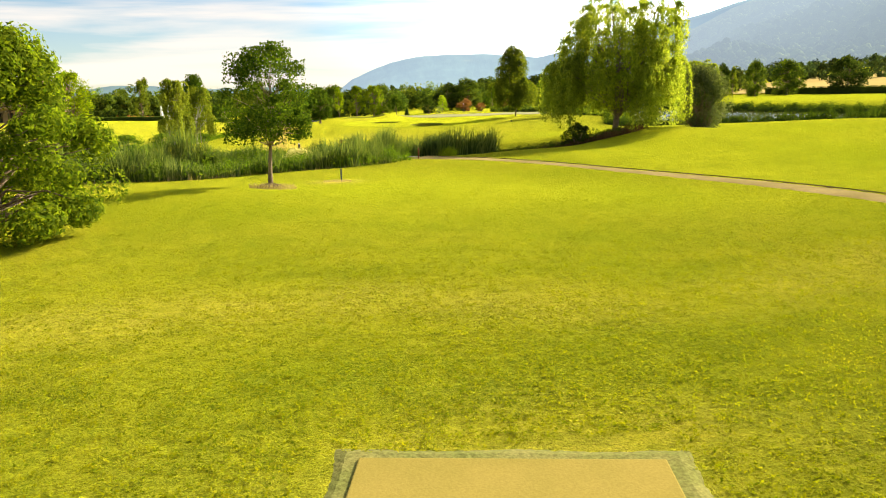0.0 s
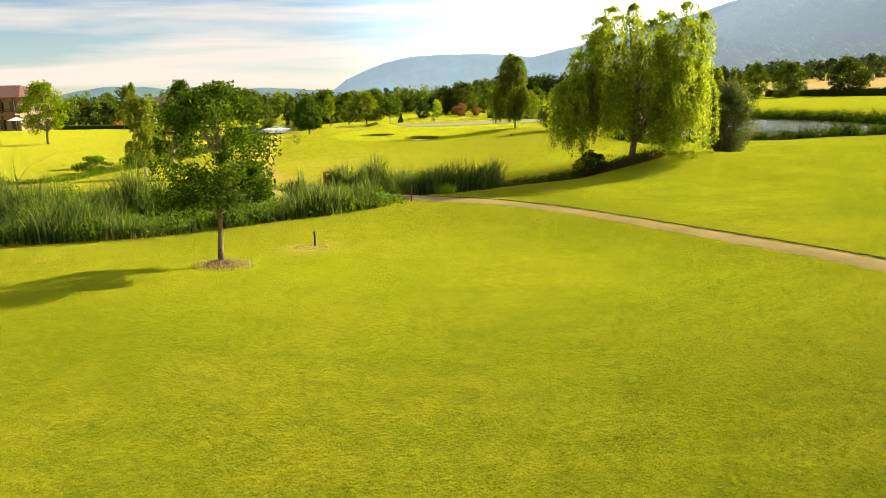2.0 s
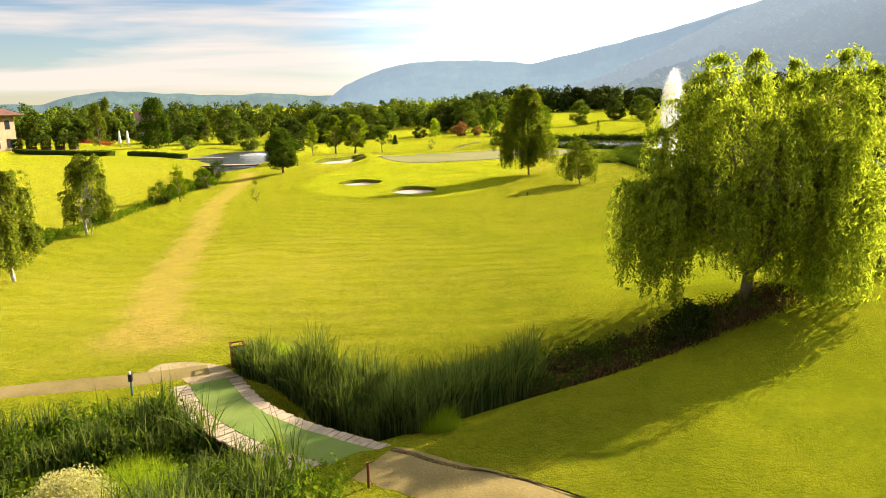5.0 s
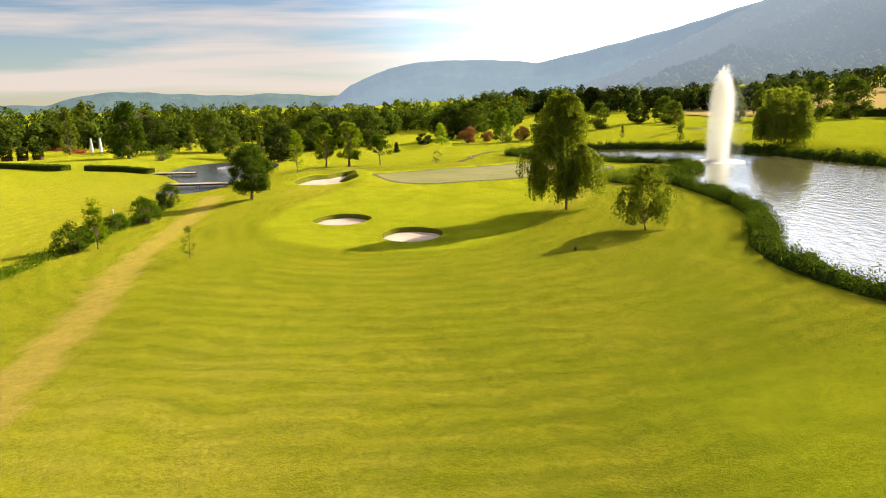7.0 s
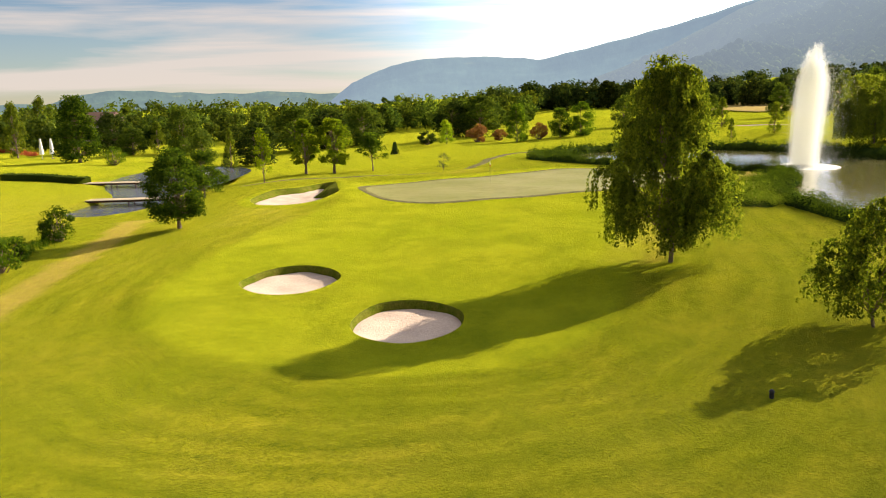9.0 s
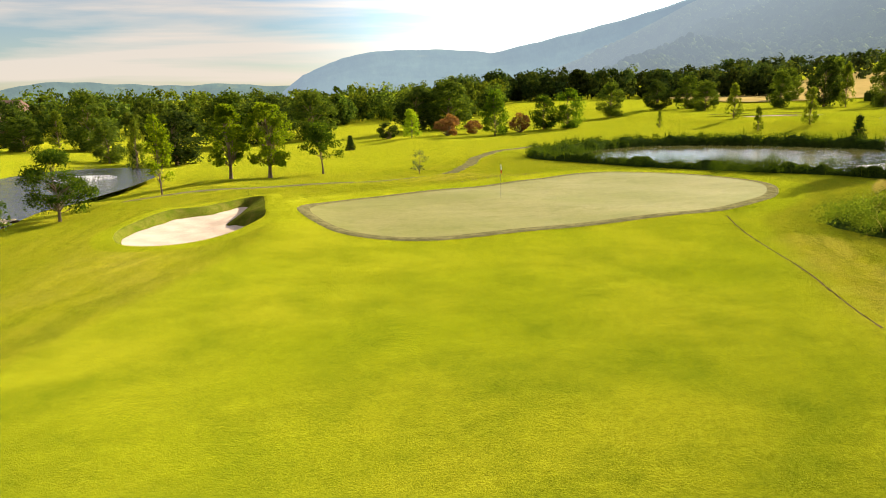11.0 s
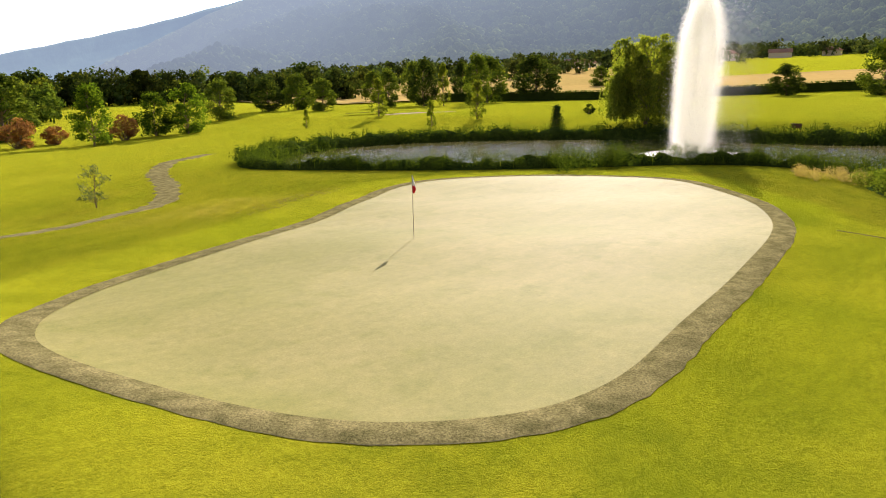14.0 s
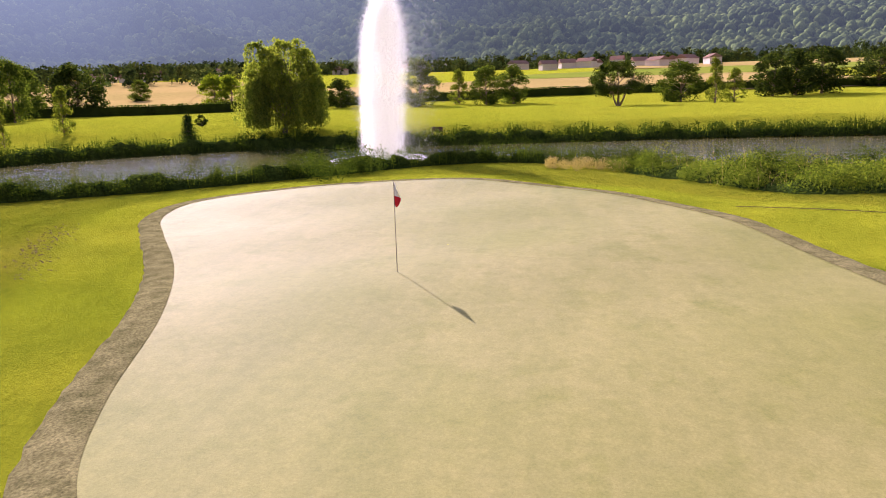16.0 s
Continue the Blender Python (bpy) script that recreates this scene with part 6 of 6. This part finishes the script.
def fountain(name, x, y, z, tall, wide, n, seed, drift, label):
    """A standing spray: a white core of streaks in a sleeve of fine drops, with thinner mist to leeward."""
    r = np.random.default_rng(seed)
    heap = Heap()
    scale = tall / 11
    # streaks in the core, drops round it, fine drops at the edge, mist to leeward
    for count, spread, ln0, wd0, edge, lee in ((n // 2, 0.60, 0.13, 0.020, 0.0, 0.0), (n, 0.72, 0.045, 0.018, 0.05, 0.05), (n * 3 // 2, 0.76, 0.016, 0.008, 0.11, 0.12), (n * 3 // 2, 0.8, 0.009, 0.006, 0.2, 0.75)):
        q = r.uniform(0, 1, count)
        a = r.uniform(0, 6.28, count)
        reach = tall * (0.90 + 0.07 * np.sin(2 * a + 0.6) + 0.04 * np.sin(5 * a)) * (1 - 0.18 * r.uniform(0, 1, count) ** 1.6)
        hgt = reach * q
        taper = np.interp(q, (0, 0.08, 0.6, 0.85, 1), (0.86, 0.82, 0.92, 0.86, 0.45)) * wide
        rad = taper * (spread * np.sqrt(r.uniform(0, 1, count)) + edge * np.abs(r.normal(size=count)))
        p = np.column_stack([rad * np.cos(a), rad * np.sin(a), hgt])
        p[:, :2] += np.array(drift) * ((q**1.5) * 0.14 + lee * r.uniform(0, 1, count) ** 2.2)[:, None]
        ln = ln0 * scale * r.uniform(0.5, 1.4, count)
        b = r.uniform(0, 6.28, count)
        side = np.column_stack([np.cos(b), np.sin(b), 0 * b]) * (wd0 * scale * r.uniform(0.6, 1.3, count))[:, None]
        up = np.column_stack([r.normal(size=(count, 2)) * 0.12, np.ones(count)]) * ln[:, None]
        heap.add(np.stack([p - up / 2, p + side, p + up / 2, p - side], 1).reshape(-1, 3), np.arange(count * 4).reshape(-1, 4))
    ob = thing(name, x, y, z, label, "fountain")
    tagged(part("spray", heap, M_spray, ob, "white backlit spray"), kind="stuff")
    bm = bmesh.new()
    rod(bm, (0, 0, -0.3), (0, 0, 0.12), 0.18, 0.12, 14)
    part("nozzle", bm, M_dark, ob, "dark nozzle float")
    heap = Heap()
    a, q = r.uniform(0, 6.28, n // 8), r.uniform(0.2, 1.5, n // 8)
    c = np.column_stack([q * wide * np.cos(a), q * wide * np.sin(a), r.uniform(0, 0.25, n // 8) * np.clip(1.6 - q, 0.1, 1)])
    leaves(heap, c, 0.16, 0.10, r)
    tagged(part("splash", heap, M_spray, ob, "white splashing drops"), kind="stuff")


fountain("fountain", 49.8, 133.4, POND_Z, 12.8, 2.35, 74000, 111, (1.5, -3.4), "tall white pond fountain jet")
fountain("fountain", -17.8, 160, LAKE_Z, 1.5, 1.9, 4000, 112, (0.3, -0.3), "low white bubbling pond fountain")


def jetty(x, y, ln, turn, label):
    ob = thing("jetty", x, y, LAKE_Z + 0.35, label, "jetty", "jetties on the far pond", turn)
    bm = bmesh.new()
    box(bm, 0, 0, 0, 0.28, 1.5, 0.06, 0.01)
    me = None
    n = int(ln / 0.3)
    for k in range(n):
        if me is None:
            p = part("plank", bm, M_plank, ob)
            me = p.data
        else:
            p = new("plank", me)
            p.parent = ob
        p.location = ((k + 0.5) * 0.3 - ln / 2, 0, 0.06)
    for s in (-0.6, 0.6):
        bm = bmesh.new()
        box(bm, 0, s, -0.05, ln, 0.12, 0.16)
        part("beam", bm, M_timber, ob)
    for px in (-ln / 2 + 0.4, 0, ln / 2 - 0.4):
        for s in (-0.65, 0.65):
            bm = bmesh.new()
            rod(bm, (px, s, -1.0), (px, s, 0.02), 0.08, 0.08, 8)
            part("pile", bm, M_timber, ob)


jetty(-24.6, 148.5, 6.5, -8, "pale plank jetty over the grey pond")
jetty(-17.6, 132.0, 8.0, -4, "pale plank footbridge across the pond outlet")


def hedge(name, label, line, tall, wide, mat, seed, leaf_len=0.14, dens=260):
    """A clipped hedge: a solid leafy body along a line."""
    r = np.random.default_rng(seed)
    line = np.array(line, float)
    ln = np.linalg.norm(np.diff(line, axis=0), axis=1).sum()
    n = int(ln * dens * tall)
    x, y = scatter_line(dense(line, False, 0.5), -wide / 2, wide / 2, n, r)
    q = 1 - r.uniform(0, 1, n) ** 2.2
    p = np.column_stack([x, y, height(x, y) + q * tall])
    heap = Heap()
    leaves(heap, p, leaf_len, leaf_len * 0.6, r)
    core = Heap()
    d = dense(line, False, 0.5)
    t = np.gradient(d, axis=0)
    nor = np.column_stack([-t[:, 1], t[:, 0]]) / np.linalg.norm(t, axis=1)[:, None]
    g = height(d[:, 0], d[:, 1])
    m = len(d)
    rings = [np.column_stack([d + nor * s * wide * 0.42, g + z]) for s, z in ((-1, -0.05), (-1, tall * 0.88), (1, tall * 0.88), (1, -0.05))]
    core.add(np.concatenate(rings), [[k * m + i, k * m + i + 1, (k + 1) * m + i + 1, (k + 1) * m + i] for k in range(3) for i in range(m - 1)])
    ob = thing(name, 0, 0, 0, label, "hedge")
    part("body", core, L_dark, ob)
    part("foliage", heap, mat, ob)


hedge("hedge", "low clipped hedge along the terrace lawn", [(-66, 176), (-60, 166), (-52, 159), (-40, 150.5)], 0.8, 1.6, L_hedge, 121, 0.2, 120)
hedge("hedge", "low clipped hedge leading to the jetty", [(-37, 149.5), (-27.6, 149.2)], 0.8, 1.6, L_hedge, 122, 0.2, 120)
hedge("hedge", "long dark clipped hedge along the field", [(138, 245), (165, 205), (190, 165), (205, 120), (212, 60), (205, 10)], 2.3, 2.2, L_dark, 123, 0.5, 14)


def clubhouse():
    bx, by = -87, 194
    z = ground_z(bx, by)
    ob = thing("clubhouse", bx, by, z, "two-storey clubhouse with a terracotta roof and balcony", "building", turn=-14)
    bm = bmesh.new()
    box(bm, 0, 0, 4.0, 21, 12, 8.2, 0.05)
    part("wall", bm, M_render, ob)
    bm = bmesh.new()
    vs = [bm.verts.new(p) for p in ((-12.5, -8.2, 7.7), (12.5, -8.2, 7.7), (12.5, 7.6, 7.7), (-12.5, 7.6, 7.7), (-7, 0, 10.6), (7, 0, 10.6))]
    for idx in ((0, 1, 5, 4), (1, 2, 5), (2, 3, 4, 5), (3, 0, 4), (3, 2, 1, 0)):
        bm.faces.new([vs[i] for i in idx])
    part("roof", bm, M_roof, ob, "hipped terracotta tile roof")
    bm = bmesh.new()
    box(bm, 0, -7.2, 3.9, 22.5, 2.6, 0.3)
    part("balcony_floor", bm, M_render, ob)
    for z0 in (4.6, 5.05):
        bm = bmesh.new()
        box(bm, 0, -8.4, z0, 22.5, 0.1, 0.12)
        part("rail", bm, M_timber, ob, "timber balcony rail")
    for k in range(8):
        bm = bmesh.new()
        box(bm, -11 + k * 22 / 7, -8.3, 3.85, 0.28, 0.28, 7.7, 0.02)
        part("pillar", bm, M_timber, ob)
    for row in (1.6, 5.6):
        for k in range(7):
            bm = bmesh.new()
            box(bm, -9 + k * 3, -6.03, row, 1.5, 0.1, 2.2)
            w = part("window", bm, M_timber, ob)
            bm = bmesh.new()
            box(bm, -9 + k * 3, -6.09, row, 1.3, 0.03, 2.0)
            part("pane", bm, M_glass, w)
        for k in range(3):
            bm = bmesh.new()
            box(bm, 10.53, -3.6 + k * 3.6, row, 0.1, 1.5, 2.0)
            w = part("window", bm, M_timber, ob)
            bm = bmesh.new()
            box(bm, 10.59, -3.6 + k * 3.6, row, 0.03, 1.3, 1.8)
            part("pane", bm, M_glass, w)


clubhouse()


def parasol(x, y, tall, shut, label):
    ob = thing("parasol", *on_ground(x, y), label, "parasol", "parasols on the terrace")
    bm = bmesh.new()
    rod(bm, (0, 0, 0), (0, 0, tall), 0.05, 0.05, 8)
    part("pole", bm, M_metal, ob)
    bm = bmesh.new()
    if shut:
        rod(bm, (0, 0, tall * 0.25), (0, 0, tall), 0.42, 0.16, 12)
    else:
        rod(bm, (0, 0, tall - 0.7), (0, 0, tall), 1.9, 0.05, 8)
    part("canopy", bm, M_white, ob, "white canvas canopy")
    bm = bmesh.new()
    rod(bm, (0, 0, -0.02), (0, 0, 0.12), 0.4, 0.35, 12)
    part("base", bm, M_dark, ob)


parasol(-54.0, 200, 3.7, True, "tall closed white parasol")
parasol(-52.2, 200, 3.7, True, "tall closed white parasol")
parasol(-71.5, 178, 3.0, False, "open white parasol over terrace tables")
parasol(-75, 176, 3.0, False, "open white parasol over terrace tables")
for k in range(5):
    ob = thing("planter_hedge", *on_ground(-70.5 + k * 2.4, 186 + k * 1.2), "square clipped dark hedge in a planter", "planter", "planters along the terrace")
    bm = bmesh.new()
    box(bm, 0, 0, 0.3, 1.5, 1.5, 0.65, 0.04)
    part("planter", bm, M_timber, ob)
    r = np.random.default_rng(130 + k)
    heap = Heap()
    p = r.uniform(-1, 1, (900, 3))
    p = p / np.maximum(np.abs(p).max(1), 0.01)[:, None] * r.uniform(0.8, 1, 900)[:, None] * np.array([0.85, 0.85, 1.0]) + np.array([0, 0, 1.6])
    leaves(heap, p, 0.3, 0.2, r)
    part("foliage", heap, L_dark, ob)

ob = thing("notice_board", *on_ground(66.0, 131.8), "small dark board on two posts by the pond", "notice board", turn=80)
bm = bmesh.new()
box(bm, 0, 0, 0.78, 1.0, 0.05, 0.42, 0.01)
part("board", bm, M_timber, ob)
for px in (-0.42, 0.42):
    bm = bmesh.new()
    box(bm, px, 0.05, 0.45, 0.07, 0.05, 0.98, 0.006)
    part("post", bm, M_timber, ob)
bush("bush", "small dark bush on the far bank", 0.7, 0.45, 700, 0.10, L_dark, 67, on_ground(66.6, 129.6))

draped_patch("bunker_sand", dense(curve([(73, 193.6), (76, 192.4), (82, 191.2), (86, 190.8), (85, 191.8), (79, 193.4), (75, 194.4)], True, 6), True, 0.5), 0.04, M_sand, "pale sand strip in a far fairway bunker", "bunker sand", 5)
# raised dark sheet stands for the shaded face of the turf bank
draped_patch("bunker_lip", dense(curve([(70, 199), (73, 197.4), (79, 195.2), (84, 193.4), (84, 195.5), (78, 198), (72, 200)], True, 6), True, 0.5), 0.35, M_lip, "dark sheet for the shaded turf bank behind the far bunker", "bunker lip", 5)
# field trees beyond the pond
FIELD_TREES = ((156, 228, 11.6, 5.4, 3), (134, 226, 10.4, 4.4, 0), (226, 253, 6.7, 3.3, 0), (182, 207, 8.5, 3.5, 4), (179, 201, 8.2, 3.1, 4), (174, 171, 6.8, 3.2, 3), (172, 151, 10.2, 4.1, 0),
               (175, 142, 7.9, 3.1, 2), (168, 135, 8.2, 3.3, 0), (171, 129, 8.1, 3.4, 0), (158, 94, 7.7, 4.1, 0), (136, 92, 7.5, 2.2, 2), (139, 88, 5.7, 2.5, 2), (171, 72, 9.0, 3.9, 3), (175, 66, 9.6, 4.3, 3))
FIELD_TREES += ((179, 59, 9.9, 4.5, 3), (205, 36, 9.3, 5.3, 3), (139, 257, 10.1, 2.8, 0), (129, 262, 7.9, 2.8, 0), (145, 244, 10.3, 2.6, 3), (70, 191, 5.2, 1.6, 2), (100, 223, 7.3, 2.3, 0), (64, 226, 6.5, 2.4, 0),
                (84, 232, 6.6, 2.7, 0), (76, 230, 6.1, 2.5, 3), (82, 221, 5.6, 2.3, 0), (110, 223, 9.7, 3.0, 3), (112, 219, 8.5, 1.9, 2), (68, 170, 4.6, 1.4, 2), (116, 213, 10, 2.5, 0), (62, 172, 3.1, 0.8, 2), (58, 192, 2.6, 0.6, 2))
FIELD_TREES += ((-60, 204, 9.8, 2.6, 2), (-67, 232, 11.0, 2.6, 2), (-46, 214, 7.5, 3.6, 3), (-39, 203, 4.9, 2.4, 0), (-30, 204, 8.5, 3.0, 0), (-36, 209, 5.7, 1.9, 2), (-23, 188, 5.4, 2.1, 0), (-15, 169, 6.0, 1.2, 2),
                (-14, 186, 7.0, 3.4, 3), (-10, 214, 8.5, 4.2, 0), (-3, 216, 8, 4.0, 3), (4, 222, 8.5, 4.0, 0), (30, 225, 9, 4.2, 0), (24, 226, 8, 3.8, 3))
KINDS = [broadleaf("tree", "field tree standing on the open course", "tree", 9, 3.0, 0.6, 54, 60 if k == 2 else 120, 0.9 if k == 2 else 1.2, 0.41, m, 140 + k, shape=s, trunk=0.2, group="field trees", solid=True)
         for k, (m, s) in enumerate(((L_wood, ROUND), (L_oak, OPEN), (L_birch, TALL), (L_dark, ROUND), (L_maple, ROUND)))]
for k, (tx, ty, tall, wide, kind) in enumerate(FIELD_TREES):
    side = wide / (3.6 if kind == 2 else 2.9)
    m = pose(*on_ground(tx, ty), 0, 0, k * 77) @ Matrix.Diagonal((side, side, tall / 9, 1))
    copy_thing(KINDS[kind], m)
for ob in KINDS:
    for o in (*ob.children, ob):
        bpy.data.objects.remove(o)
broadleaf("pine_tree", "spreading dark pine with several leaning trunks", "tree", 7.4, 5.4, 2.2, 60, 200, 1.1, 0.30, L_dark, 149, shape=((0, 0.3, 0.7, 1), (0.7, 1, 0.85, 0.4)), trunk=0.24, lean=0.12, place=on_ground(134, 109), solid=True, stems=((-2.4, 1.5), (-1.2, -2.6)))


def house(x, y, ln, wd, tall, turn):
    ob = thing("house", x, y, ground_z(x, y) - 0.3, "village house with a tiled roof", "house", "village houses", turn)
    bm = bmesh.new()
    box(bm, 0, 0, tall / 2, ln, wd, tall)
    part("wall", bm, M_house, ob)
    bm = bmesh.new()
    vs = [bm.verts.new(p) for p in ((-ln / 2 - 0.5, -wd / 2 - 0.6, tall - 0.2), (ln / 2 + 0.5, -wd / 2 - 0.6, tall - 0.2), (ln / 2 + 0.5, wd / 2 + 0.6, tall - 0.2), (-ln / 2 - 0.5, wd / 2 + 0.6, tall - 0.2), (-ln / 2 - 0.5, 0, tall + wd * 0.3), (ln / 2 + 0.5, 0, tall + wd * 0.3))]
    for idx in ((0, 1, 5, 4), (1, 2, 5), (2, 3, 4, 5), (3, 0, 4), (3, 2, 1, 0)):
        bm.faces.new([vs[i] for i in idx])
    part("roof", bm, M_tile, ob)
    for k in range(max(2, int(ln / 4))):
        bm = bmesh.new()
        box(bm, -ln / 2 + (k + 0.5) * ln / max(2, int(ln / 4)), -wd / 2 - 0.03, tall * 0.55, 1.4, 0.1, 1.4)
        part("window", bm, M_glass, ob)


r = np.random.default_rng(150)
for count, a0, a1, d0, d1 in ((11, 88, 103, 480, 540), (5, 64, 80, 500, 560), (6, 55, 62, 490, 560)):
    for k in range(count):
        az = a0 + (a1 - a0) * (k + r.uniform(0.1, 0.9)) / count
        dist = r.uniform(d0, d1)
        house(dist * math.sin(radians(az)), 122 + dist * math.cos(radians(az)), r.uniform(8, 15), r.uniform(7, 9), r.uniform(3.0, 5.0), r.uniform(0, 180))
house(-66, 268, 8, 8, 5.5, -20)

for lift, (name, mat, pts, label) in zip((0.25, 0.3, 0.35, 0.4, 0.45), (("stubble_field", M_stubble, [(215, 20), (212, 110), (196, 172), (172, 210), (260, 250), (330, 160), (340, 40)], "golden stubble field beyond the hedge"),
                              ("stubble_field", M_stubble, [(150, 262), (110, 262), (150, 380), (280, 420), (270, 300)], "golden stubble field below the mountain"),
                              ("meadow", M_meadow, [(345, 0), (338, 130), (380, 150), (430, 60), (430, -60)], "green meadow strip on the rising slope"),
                              ("stubble_field", M_stubble, [(440, -80), (440, 60), (500, 80), (520, -80)], "dry field on the rising slope"),
                              ("stubble_field", M_stubble, [(180, 222), (262, 250), (400, 290), (420, 420), (300, 470), (225, 380), (172, 290)], "golden stubble field before the village"))):
    line = dense(curve(pts, True, 5), True, 8)
    draped_patch(name, line, lift, mat, label, "field", 14)
